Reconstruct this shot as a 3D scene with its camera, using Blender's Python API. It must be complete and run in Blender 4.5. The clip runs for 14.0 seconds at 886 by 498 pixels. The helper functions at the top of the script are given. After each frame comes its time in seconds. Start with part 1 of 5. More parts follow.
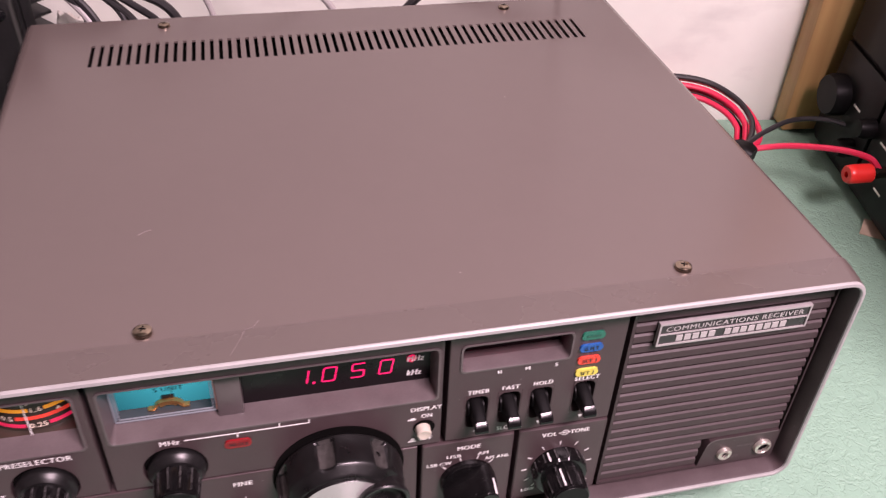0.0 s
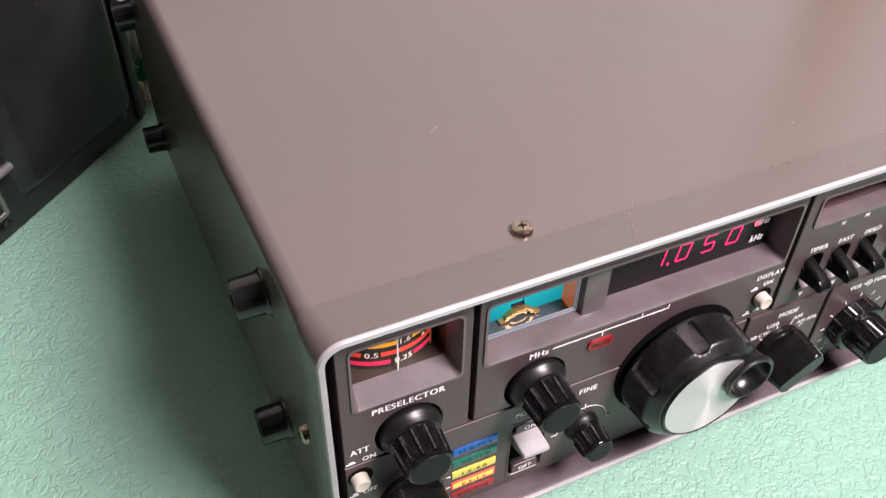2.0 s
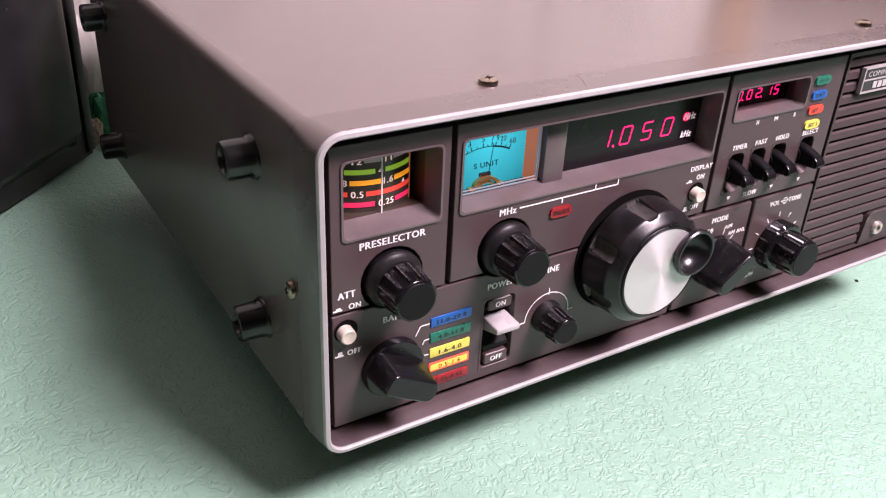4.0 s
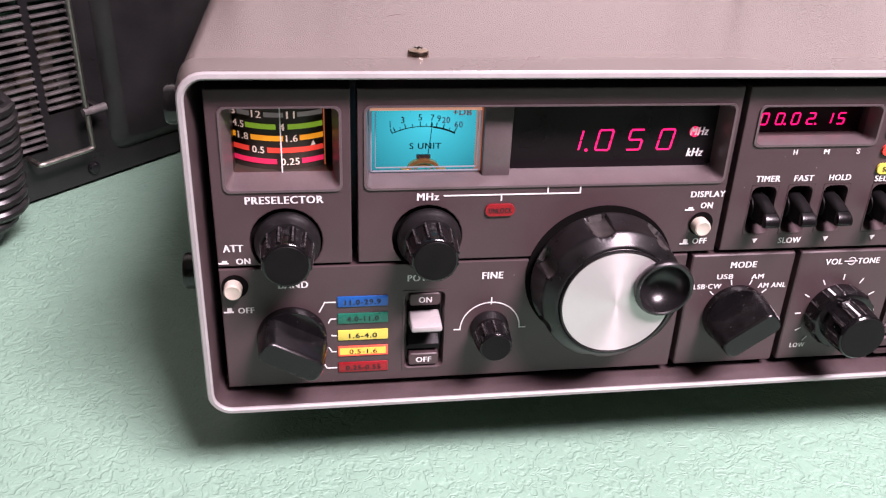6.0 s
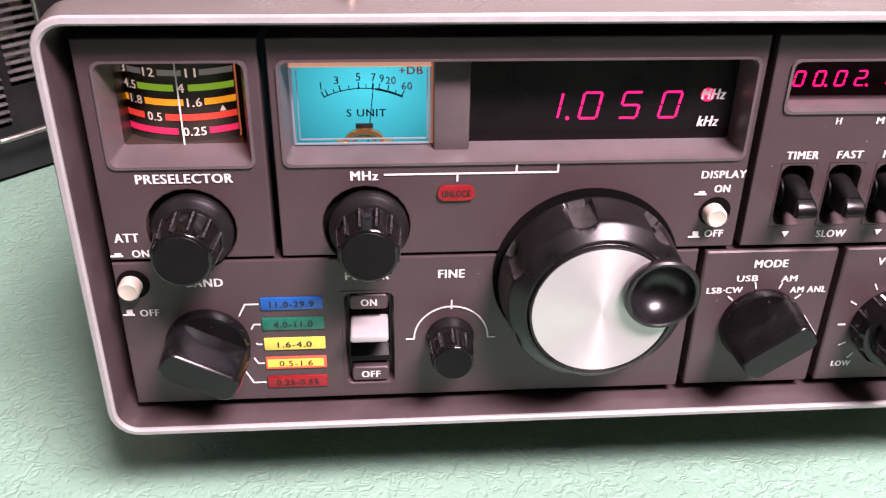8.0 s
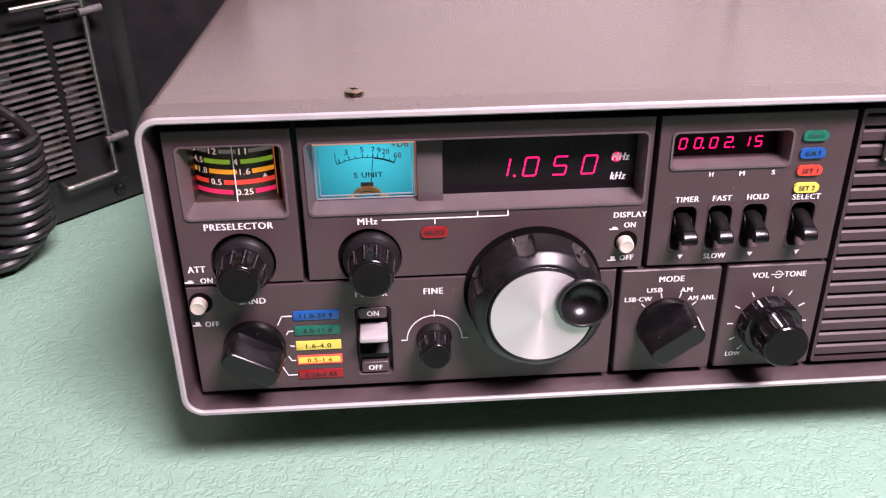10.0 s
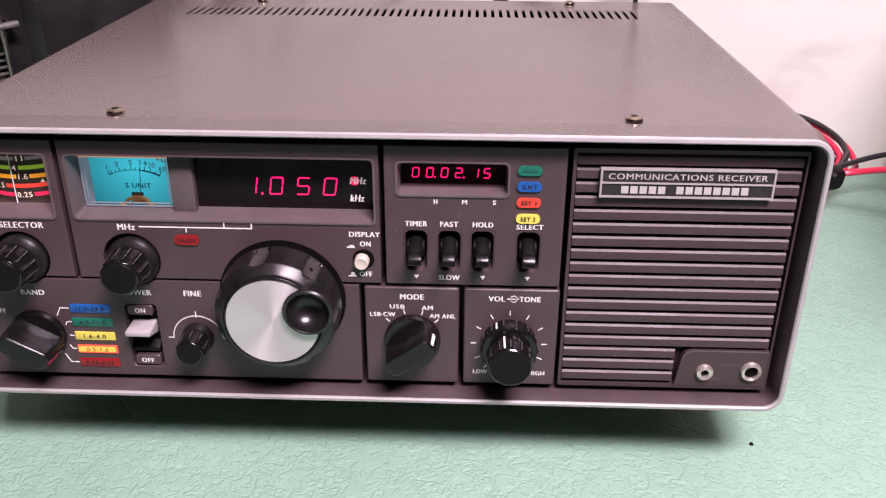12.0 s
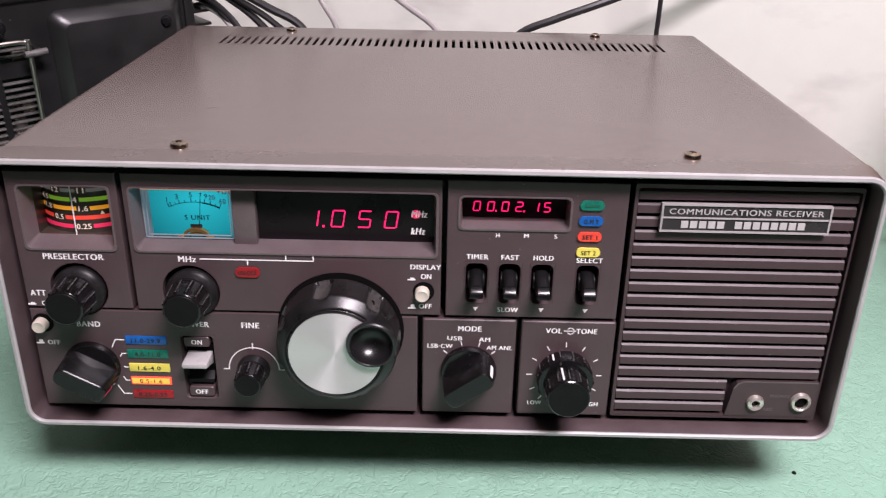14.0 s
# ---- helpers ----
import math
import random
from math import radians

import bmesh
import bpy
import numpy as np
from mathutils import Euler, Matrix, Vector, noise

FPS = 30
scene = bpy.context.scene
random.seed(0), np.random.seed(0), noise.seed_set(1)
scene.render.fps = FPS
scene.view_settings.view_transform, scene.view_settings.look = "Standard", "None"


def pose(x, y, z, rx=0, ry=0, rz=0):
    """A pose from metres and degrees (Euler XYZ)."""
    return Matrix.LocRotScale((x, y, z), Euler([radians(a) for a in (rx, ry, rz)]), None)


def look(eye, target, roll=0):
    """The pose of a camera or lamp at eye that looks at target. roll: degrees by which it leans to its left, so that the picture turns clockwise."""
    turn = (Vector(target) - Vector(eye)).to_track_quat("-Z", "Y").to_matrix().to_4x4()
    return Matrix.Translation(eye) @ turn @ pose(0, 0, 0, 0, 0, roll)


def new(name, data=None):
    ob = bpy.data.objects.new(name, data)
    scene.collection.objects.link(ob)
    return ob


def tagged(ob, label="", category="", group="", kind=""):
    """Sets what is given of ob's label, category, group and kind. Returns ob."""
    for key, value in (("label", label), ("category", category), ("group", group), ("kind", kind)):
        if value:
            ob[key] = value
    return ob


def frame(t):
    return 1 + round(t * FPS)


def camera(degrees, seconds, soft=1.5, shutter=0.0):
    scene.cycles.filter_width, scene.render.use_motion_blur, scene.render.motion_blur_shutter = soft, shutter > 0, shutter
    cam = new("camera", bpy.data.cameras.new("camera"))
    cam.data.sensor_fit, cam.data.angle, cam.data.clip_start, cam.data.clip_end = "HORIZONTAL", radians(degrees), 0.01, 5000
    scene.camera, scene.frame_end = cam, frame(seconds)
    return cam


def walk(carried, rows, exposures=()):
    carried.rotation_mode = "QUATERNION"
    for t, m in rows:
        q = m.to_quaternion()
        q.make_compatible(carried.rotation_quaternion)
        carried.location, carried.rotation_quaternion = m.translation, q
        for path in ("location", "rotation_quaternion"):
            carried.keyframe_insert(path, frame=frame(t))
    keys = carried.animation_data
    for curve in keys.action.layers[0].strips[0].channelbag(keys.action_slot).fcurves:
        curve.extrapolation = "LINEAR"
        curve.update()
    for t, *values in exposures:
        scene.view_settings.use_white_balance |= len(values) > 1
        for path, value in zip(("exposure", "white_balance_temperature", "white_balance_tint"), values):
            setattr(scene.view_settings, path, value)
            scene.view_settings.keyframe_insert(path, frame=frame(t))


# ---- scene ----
import collections
cam = camera(54.61, 14.0, soft=1.2, shutter=0.2)
EXPOSURES = [(0, -0.22, 6850, 51), (0.5, -0.24, 6650, 49), (1.0, 0.10, 6300, 33), (1.5, 0.14, 6250, 20), (2.0, 0.17, 6400, 26), (2.5, 0.15, 6450, 33), (3.5, 0.26, 6500, 41), (6.5, 0.31, 6600, 45), (8.0, 0.46, 6700, 45), (10.5, 0.15, 6500, 46), (11.5, 0.03, 6500, 47), (12.5, -0.12, 6500, 38), (14, -0.2, 6300, 29)]
PATH = [
    (0, (-0.05595, -0.20120, 0.40268), (0.02202, 0.08563, 0.13501), 4.07),
    (0.5, (-0.01853, -0.14586, 0.39205), (0.05856, 0.11996, 0.10327), 7.39),
    (1, (-0.06410, -0.14169, 0.38714), (0.01599, 0.12236, 0.09754), 8.35),
    (1.3, (-0.10987, -0.12738, 0.38432), (-0.03113, 0.12856, 0.08717), 5.19),
    (1.5, (-0.14543, -0.12718, 0.37643), (-0.06009, 0.12873, 0.08110), 3.07),
    (2, (-0.21605, -0.13516, 0.35426), (-0.08767, 0.11244, 0.06753), 3.82),
    (2.5, (-0.26437, -0.14383, 0.31233), (-0.08608, 0.10797, 0.05776), 5.85),
    (3, (-0.27585, -0.16448, 0.29312), (-0.08861, 0.10089, 0.05964), 4.66),
    (3.5, (-0.28008, -0.19085, 0.28116), (-0.08924, 0.07929, 0.05621), 5.77),
    (3.7, (-0.28001, -0.19826, 0.28007), (-0.08760, 0.07480, 0.06002), 5.64),
    (5.8, (-0.15014, -0.24926, 0.25831), (-0.08293, 0.08727, 0.05280), 3.65),
    (6, (-0.13844, -0.24871, 0.25607), (-0.08252, 0.09008, 0.05091), 3.05),
    (6.5, (-0.11796, -0.22146, 0.24363), (-0.07367, 0.11724, 0.03550), 2.74),
    (7, (-0.11060, -0.19160, 0.22631), (-0.07181, 0.14866, 0.01962), 2.24),
    (7.5, (-0.10536, -0.19293, 0.22671), (-0.07357, 0.14617, 0.01694), 1.60),
    (8, (-0.09758, -0.20127, 0.22921), (-0.06951, 0.13636, 0.01657), 1.22),
    (8.2, (-0.09300, -0.20470, 0.23077), (-0.06608, 0.13312, 0.01827), 1.09),
    (10.3, (-0.09256, -0.28005, 0.28099), (-0.06877, 0.06264, 0.07606), -0.59),
    (10.5, (-0.07883, -0.27834, 0.28040), (-0.05242, 0.06202, 0.07194), -0.28),
    (11, (-0.00883, -0.29709, 0.28483), (0.01038, 0.04508, 0.07856), 1.68),
    (11.5, (0.03810, -0.30877, 0.28944), (0.04172, 0.03644, 0.08741), 0.96),
    (12, (0.04279, -0.30596, 0.29232), (0.03054, 0.04160, 0.09471), 0.13),
    (12.5, (0.02437, -0.30039, 0.29488), (0.01050, 0.05093, 0.10413), 0.18),
    (13, (0.00101, -0.29795, 0.29350), (-0.01100, 0.05378, 0.10340), 0.36),
    (13.5, (-0.00712, -0.30519, 0.29721), (-0.01207, 0.04692, 0.10748), 0.80),
    (14, (0.00727, -0.30777, 0.29860), (0.00581, 0.04462, 0.10935), 1.12),
]
walk(cam, [(t, look(eye, target, roll)) for t, eye, target, roll in PATH], EXPOSURES)

# ---------------------------------------------------------------- world and light
world = bpy.data.worlds.new("room_world")
scene.world = world
world.use_nodes = True
world.node_tree.nodes["Background"].inputs[0].default_value = (0.9, 0.95, 1.0, 1)
world.node_tree.nodes["Background"].inputs[1].default_value = 0.005
lamp_data = bpy.data.lights.new("overhead_lamp", "AREA")
lamp_data.shape, lamp_data.size, lamp_data.size_y = "RECTANGLE", 0.56, 0.28
lamp_data.energy, lamp_data.color = 47.0, (1.0, 0.95, 0.92)
lamp = new("overhead_lamp", lamp_data)
lamp.matrix_world = look((0.365, -0.62, 1.25), (0.13, -0.10, 0.0))


# ---------------------------------------------------------------- materials
def srgb(r, g, b):
    f = lambda c: c / 12.92 if c <= 0.04045 else ((c + 0.055) / 1.055) ** 2.4
    return (f(r / 255), f(g / 255), f(b / 255), 1.0)


def material(name, color, rough=0.5, metal=0.0, vary=0.12, scale=60.0, bump=0.0, bump_scale=800.0, specular=0.5, coat=0.0, dust=0.0, uneven=0.05):
    """A surface with colour variation at two scales, uneven gloss and fine relief."""
    m = bpy.data.materials.new(name)
    m.use_nodes = True
    n, l = m.node_tree.nodes, m.node_tree.links
    b = n["Principled BSDF"]
    tc = n.new("ShaderNodeTexCoord")
    big = n.new("ShaderNodeTexNoise")
    big.inputs["Scale"].default_value, big.inputs["Detail"].default_value = scale, 6
    l.new(tc.outputs["Object"], big.inputs["Vector"])
    fine = n.new("ShaderNodeTexNoise")
    fine.inputs["Scale"].default_value, fine.inputs["Detail"].default_value = scale * 14, 4
    l.new(tc.outputs["Object"], fine.inputs["Vector"])
    add = n.new("ShaderNodeMath")
    add.operation = "MULTIPLY_ADD"
    l.new(fine.outputs["Fac"], add.inputs[0])
    add.inputs[1].default_value = 0.45
    l.new(big.outputs["Fac"], add.inputs[2])
    ramp = n.new("ShaderNodeValToRGB")
    lo = [max(0, c * (1 - vary)) for c in color[:3]]
    hi = [min(1, c * (1 + vary) + dust) for c in color[:3]]
    ramp.color_ramp.elements[0].position, ramp.color_ramp.elements[1].position = 0.45, 1.0
    ramp.color_ramp.elements[0].color, ramp.color_ramp.elements[1].color = (*lo, 1), (*hi, 1)
    l.new(add.outputs[0], ramp.inputs[0])
    l.new(ramp.outputs[0], b.inputs["Base Color"])
    rr = n.new("ShaderNodeMapRange")
    rr.inputs["From Min"].default_value, rr.inputs["From Max"].default_value = 0.3, 0.75
    rr.inputs["To Min"].default_value, rr.inputs["To Max"].default_value = max(0.02, rough - uneven), min(1, rough + uneven)
    l.new(big.outputs["Fac"], rr.inputs["Value"])
    l.new(rr.outputs[0], b.inputs["Roughness"])
    b.inputs["Metallic"].default_value = metal
    b.inputs["Specular IOR Level"].default_value = specular
    b.inputs["Coat Weight"].default_value = coat
    if bump:
        grain = n.new("ShaderNodeTexNoise")
        grain.inputs["Scale"].default_value, grain.inputs["Detail"].default_value = bump_scale, 3
        l.new(tc.outputs["Object"], grain.inputs["Vector"])
        bp = n.new("ShaderNodeBump")
        bp.inputs["Strength"].default_value, bp.inputs["Distance"].default_value = bump, 0.0006
        l.new(grain.outputs["Fac"], bp.inputs["Height"])
        l.new(bp.outputs[0], b.inputs["Normal"])
    return m


def glowing(name, color, strength, base=(0.01, 0.01, 0.01, 1)):
    m = bpy.data.materials.new(name)
    m.use_nodes = True
    b = m.node_tree.nodes["Principled BSDF"]
    b.inputs["Base Color"].default_value = base
    b.inputs["Roughness"].default_value = 0.35
    b.inputs["Emission Color"].default_value = color
    b.inputs["Emission Strength"].default_value = strength
    return m


def cloth_material():
    """Green embossed vinyl: crinkled ridges some millimetres across."""
    m = material("embossed_green_vinyl", (0.222, 0.398, 0.300, 1), 0.50, vary=0.08, scale=9.0, specular=0.4)
    n, l = m.node_tree.nodes, m.node_tree.links
    b = n["Principled BSDF"]
    tc = n.new("ShaderNodeTexCoord")
    warp = n.new("ShaderNodeTexNoise")
    warp.inputs["Scale"].default_value = 130
    l.new(tc.outputs["Object"], warp.inputs["Vector"])
    mix = n.new("ShaderNodeMixRGB")
    mix.blend_type, mix.inputs[0].default_value = "ADD", 0.018
    l.new(tc.outputs["Object"], mix.inputs[1])
    l.new(warp.outputs["Color"], mix.inputs[2])
    ridge = n.new("ShaderNodeTexNoise")
    ridge.inputs["Scale"].default_value, ridge.inputs["Detail"].default_value, ridge.inputs["Distortion"].default_value = 125, 1.5, 0.9
    l.new(mix.outputs[0], ridge.inputs["Vector"])
    s1 = n.new("ShaderNodeMath")
    s1.operation = "SUBTRACT"
    s1.inputs[1].default_value = 0.5
    l.new(ridge.outputs["Fac"], s1.inputs[0])
    s2 = n.new("ShaderNodeMath")
    s2.operation = "ABSOLUTE"
    l.new(s1.outputs[0], s2.inputs[0])
    s3 = n.new("ShaderNodeMapRange")
    s3.interpolation_type = "SMOOTHERSTEP"
    s3.inputs["From Max"].default_value = 0.19
    s3.inputs["To Min"].default_value, s3.inputs["To Max"].default_value = 1.0, 0.0
    l.new(s2.outputs[0], s3.inputs["Value"])
    bp = n.new("ShaderNodeBump")
    bp.inputs["Strength"].default_value, bp.inputs["Distance"].default_value = 0.46, 0.0010
    l.new(s3.outputs[0], bp.inputs["Height"])
    l.new(bp.outputs[0], b.inputs["Normal"])
    return m


def spun_material():
    """Spun aluminium disc: fine concentric lines and a stretched gloss."""
    m = material("spun_aluminium", (0.62, 0.595, 0.59, 1), 0.45, metal=0.6, vary=0.03, scale=200)
    n, l = m.node_tree.nodes, m.node_tree.links
    b = n["Principled BSDF"]
    b.inputs["Anisotropic"].default_value = 0.75
    tan = n.new("ShaderNodeTangent")
    tan.direction_type, tan.axis = "RADIAL", "Z"
    l.new(tan.outputs[0], b.inputs["Tangent"])
    b.inputs["Anisotropic Rotation"].default_value = 0.25
    return m


def wood_material():
    m = material("pine", (0.50, 0.30, 0.12, 1), 0.5, vary=0.1, scale=20)
    n, l = m.node_tree.nodes, m.node_tree.links
    b = n["Principled BSDF"]
    tc = n.new("ShaderNodeTexCoord")
    mp = n.new("ShaderNodeMapping")
    mp.inputs["Scale"].default_value = (60, 60, 4)
    wv = n.new("ShaderNodeTexNoise")
    wv.inputs["Scale"].default_value, wv.inputs["Detail"].default_value = 1.0, 5
    l.new(tc.outputs["Object"], mp.inputs[0])
    l.new(mp.outputs[0], wv.inputs["Vector"])
    ramp = n.new("ShaderNodeValToRGB")
    ramp.color_ramp.elements[0].position, ramp.color_ramp.elements[1].position = 0.35, 0.7
    ramp.color_ramp.elements[0].color, ramp.color_ramp.elements[1].color = (0.36, 0.19, 0.065, 1), (0.56, 0.34, 0.14, 1)
    l.new(wv.outputs["Fac"], ramp.inputs[0])
    l.new(ramp.outputs[0], b.inputs["Base Color"])
    return m


CASE = material("brown_grey_case_paint", (0.107, 0.083, 0.076, 1), 0.26, vary=0.025, scale=7, bump=0.05, bump_scale=1500, specular=0.62, uneven=0.004)
SCRATCH = material("scratch_and_seam_highlight", (0.21, 0.17, 0.165, 1), 0.5, vary=0.3, scale=400)
CAP = material("brown_grey_front_cap", (0.096, 0.075, 0.069, 1), 0.29, vary=0.04, scale=30, bump=0.05, bump_scale=1500, specular=0.58)
RIM = material("light_grey_rim_paint", (0.325, 0.317, 0.312, 1), 0.42, vary=0.10, scale=90, bump=0.08)
PANEL = material("dark_brown_panel", (0.060, 0.0385, 0.041, 1), 0.42, vary=0.10, scale=60, bump=0.10, bump_scale=2200, specular=0.50)
GRILLE = material("dark_brown_grille", (0.048, 0.031, 0.033, 1), 0.46, vary=0.10, scale=60, bump=0.08, bump_scale=2200, specular=0.38)
RECESS = material("recess_brown", (0.058, 0.038, 0.040, 1), 0.45, vary=0.15, scale=80, dust=0.01)
GRILLEFLOOR = material("grille_backing", (0.020, 0.0125, 0.0135, 1), 0.6, specular=0.2)
# Near-black fill: the shade inside gaps, slots and holes is put into its colour.
GAP = material("gap_shade_black", (0.004, 0.0035, 0.0035, 1), 0.8, specular=0.05)
BEZEL = material("bezel_grey_brown", (0.092, 0.070, 0.072, 1), 0.36, vary=0.12, scale=90, specular=0.65, dust=0.01)
BLACK = material("black_knob_plastic", (0.0055, 0.0052, 0.0055, 1), 0.15, vary=0.3, scale=150, specular=0.42)
LEVERBLACK = material("dull_black_lever", (0.0065, 0.0062, 0.0065, 1), 0.45, vary=0.3, scale=120, specular=0.10)
TUNEBLACK = material("satin_black_tuning_knob", (0.0062, 0.0058, 0.0060, 1), 0.31, vary=0.35, scale=120, bump=0.04, bump_scale=2500, dust=0.003, specular=0.42)
SATIN = material("satin_black_plastic", (0.0060, 0.0057, 0.0059, 1), 0.42, vary=0.3, scale=120, specular=0.12)
CUPBLACK = material("polished_black_cup", (0.009, 0.0085, 0.009, 1), 0.30, vary=0.2, specular=0.6)
SKIRTBLACK = material("satin_black_skirt", (0.0085, 0.0080, 0.0083, 1), 0.34, vary=0.3, scale=150, specular=0.4)
BARBLACK = material("black_bar_grip", (0.0060, 0.0057, 0.0060, 1), 0.24, vary=0.3, scale=150, specular=0.36)
# Paler than the knob plastic: bright streaks along the ribs, set as colour.
RIBGLINT = material("rib_highlight_grey", (0.060, 0.058, 0.058, 1), 0.28, vary=0.6, scale=500, specular=0.6)
DUSTBLACK = material("dusty_black_scoop", (0.030, 0.026, 0.024, 1), 0.55, vary=0.5, scale=350, bump=0.2, bump_scale=2500, dust=0.02)
GLOSS = material("gloss_black", (0.006, 0.006, 0.007, 1), 0.24, vary=0.2)
INK = material("white_lettering", (0.80, 0.78, 0.77, 1), 0.5, vary=0.05)
PALEINK = material("pale_metal_lettering", (0.42, 0.40, 0.39, 1), 0.4, vary=0.08, scale=300)
FAINTINK = material("faint_dark_green_lettering", (0.006, 0.085, 0.055, 1), 0.4)
DARKINK = material("dark_lettering", (0.015, 0.015, 0.018, 1), 0.5)
REDINK = material("red_lettering", (0.45, 0.03, 0.06, 1), 0.5)
CREAM = material("cream_button_plastic", (0.52, 0.47, 0.39, 1), 0.35, vary=0.08, scale=200)
WHITEPL = material("white_lever_plastic", (0.37, 0.355, 0.35, 1), 0.3, vary=0.04)
CHROME = material("nickel", (0.74, 0.68, 0.61, 1), 0.30, metal=0.8, vary=0.10, scale=400)
SCREW = material("tarnished_screw", (0.30, 0.235, 0.18, 1), 0.24, metal=1.0, vary=0.4, scale=500)
SPUN = spun_material()
PLATE = material("nameplate_black", (0.025, 0.022, 0.023, 1), 0.3)
ALU = material("brushed_aluminium", (0.46, 0.42, 0.42, 1), 0.38, metal=0.35, vary=0.08, scale=300)
RUBBER = material("black_rubber", (0.008, 0.008, 0.008, 1), 0.22, vary=0.2, scale=200)
SMOKE = material("black_display_glass", (0.007, 0.005, 0.006, 1), 0.30, vary=0.1, specular=0.30)
REDGLASS = material("dark_red_display_glass", (0.020, 0.003, 0.006, 1), 0.3, vary=0.1, specular=0.12)
DRUM = material("dial_drum_black", (0.040, 0.030, 0.023, 1), 0.35, vary=0.35, scale=90)
CLOTH = cloth_material()
WALLPAINT = material("white_wall_paint", (0.71, 0.722, 0.652, 1), 0.75, vary=0.04, scale=5, bump=0.25, bump_scale=90)


def speckled(m, color, scale=26, size=0.075, sparse=0.62):
    """Small sparse chips, marks or dust on a surface."""
    n, l = m.node_tree.nodes, m.node_tree.links
    b = n["Principled BSDF"]
    old = b.inputs["Base Color"].links[0].from_socket
    tc, vo, cmp, pick, both, mix = (n.new("ShaderNode" + k) for k in ("TexCoord", "TexVoronoi", "Math", "Math", "Math", "MixRGB"))
    vo.inputs["Scale"].default_value = scale
    cmp.operation, cmp.inputs[1].default_value = "LESS_THAN", size
    pick.operation, pick.inputs[1].default_value = "GREATER_THAN", sparse
    both.operation = "MULTIPLY"
    sep = n.new("ShaderNodeSeparateColor")
    l.new(tc.outputs["Object"], vo.inputs["Vector"])
    l.new(vo.outputs["Distance"], cmp.inputs[0])
    l.new(vo.outputs["Color"], sep.inputs[0])
    l.new(sep.outputs[0], pick.inputs[0])
    l.new(cmp.outputs[0], both.inputs[0])
    l.new(pick.outputs[0], both.inputs[1])
    mix.inputs[2].default_value = color
    l.new(both.outputs[0], mix.inputs[0])
    l.new(old, mix.inputs[1])
    l.new(mix.outputs[0], b.inputs["Base Color"])


def smudged(m, color, scale=(9, 9, 22), low=0.54, high=0.72, most=0.55):
    """Broad rubbed smudges with soft edges."""
    n, l = m.node_tree.nodes, m.node_tree.links
    b = n["Principled BSDF"]
    old = b.inputs["Base Color"].links[0].from_socket
    tc, mp, no, mr, mix = (n.new("ShaderNode" + k) for k in ("TexCoord", "Mapping", "TexNoise", "MapRange", "MixRGB"))
    mp.inputs["Scale"].default_value = scale
    no.inputs["Scale"].default_value, no.inputs["Detail"].default_value = 1.0, 5
    for i, v in ((1, low), (2, high), (3, 0.0), (4, most)):
        mr.inputs[i].default_value = v
    l.new(tc.outputs["Object"], mp.inputs[0])
    l.new(mp.outputs[0], no.inputs["Vector"])
    l.new(no.outputs["Fac"], mr.inputs[0])
    l.new(mr.outputs[0], mix.inputs[0])
    mix.inputs[2].default_value = color
    l.new(old, mix.inputs[1])
    l.new(mix.outputs[0], b.inputs["Base Color"])


smudged(WALLPAINT, (0.42, 0.41, 0.39, 1))
speckled(WALLPAINT, (0.38, 0.36, 0.33, 1))
speckled(PANEL, (0.24, 0.22, 0.215, 1), 230, 0.045, 0.72)
speckled(GRILLE, (0.20, 0.18, 0.175, 1), 230, 0.05, 0.72)
speckled(BARBLACK, (0.13, 0.125, 0.12, 1), 420, 0.07, 0.74)
speckled(BLACK, (0.16, 0.155, 0.15, 1), 420, 0.07, 0.76)
speckled(TUNEBLACK, (0.15, 0.145, 0.14, 1), 300, 0.06, 0.70)
speckled(CASE, (0.26, 0.23, 0.22, 1), 48, 0.018, 0.62)
speckled(RIM, (0.13, 0.11, 0.105, 1), 95, 0.055, 0.80)
# Greys for the unseen walls and ceiling, darkened to cut bounced light.
UNSEENGREY = material("unseen_wall_dim_grey", (0.10, 0.097, 0.094, 1), 0.8, vary=0.04, scale=5)
UNSEENCEIL = material("unseen_ceiling_grey", (0.50, 0.49, 0.47, 1), 0.85, vary=0.02, scale=4)
PINE = wood_material()
BOXPAINT = material("black_crackle_enclosure", (0.0120, 0.0120, 0.0122, 1), 0.32, vary=0.3, scale=40, bump=0.10, bump_scale=1200, specular=0.50)
speckled(BOXPAINT, (0.14, 0.14, 0.135, 1), 70, 0.03, 0.66)
RACKPAINT = material("black_equipment_paint", (0.007, 0.0065, 0.0065, 1), 0.45, vary=0.3, scale=40, dust=0.004, specular=0.2)
# Black peg lightened to grey, so its colour carries the highlight on top.
PEGGREY = material("highlight_grey_peg", (0.10, 0.096, 0.092, 1), 0.35, vary=0.3, scale=200)
# Light caught by the slat edges is put into this grey.
LOUVRE = material("lit_edge_grey_louvre", (0.075, 0.072, 0.068, 1), 0.30, vary=0.6, scale=90, dust=0.03)
WIRESTEEL = material("steel_bail_wire", (0.46, 0.43, 0.39, 1), 0.33, metal=1.0, vary=0.15, scale=300)
CORD = material("coil_cord_rubber", (0.014, 0.014, 0.014, 1), 0.33, vary=0.2, scale=100)
REDWIRE = material("red_wire_pvc", (0.62, 0.025, 0.065, 1), 0.32, vary=0.08, scale=100)
REDPLASTIC = material("red_plug_plastic", (0.75, 0.03, 0.02, 1), 0.35, vary=0.08, scale=100)
GREYWIRE = material("grey_cable_pvc", (0.36, 0.34, 0.33, 1), 0.45, vary=0.08, scale=100)
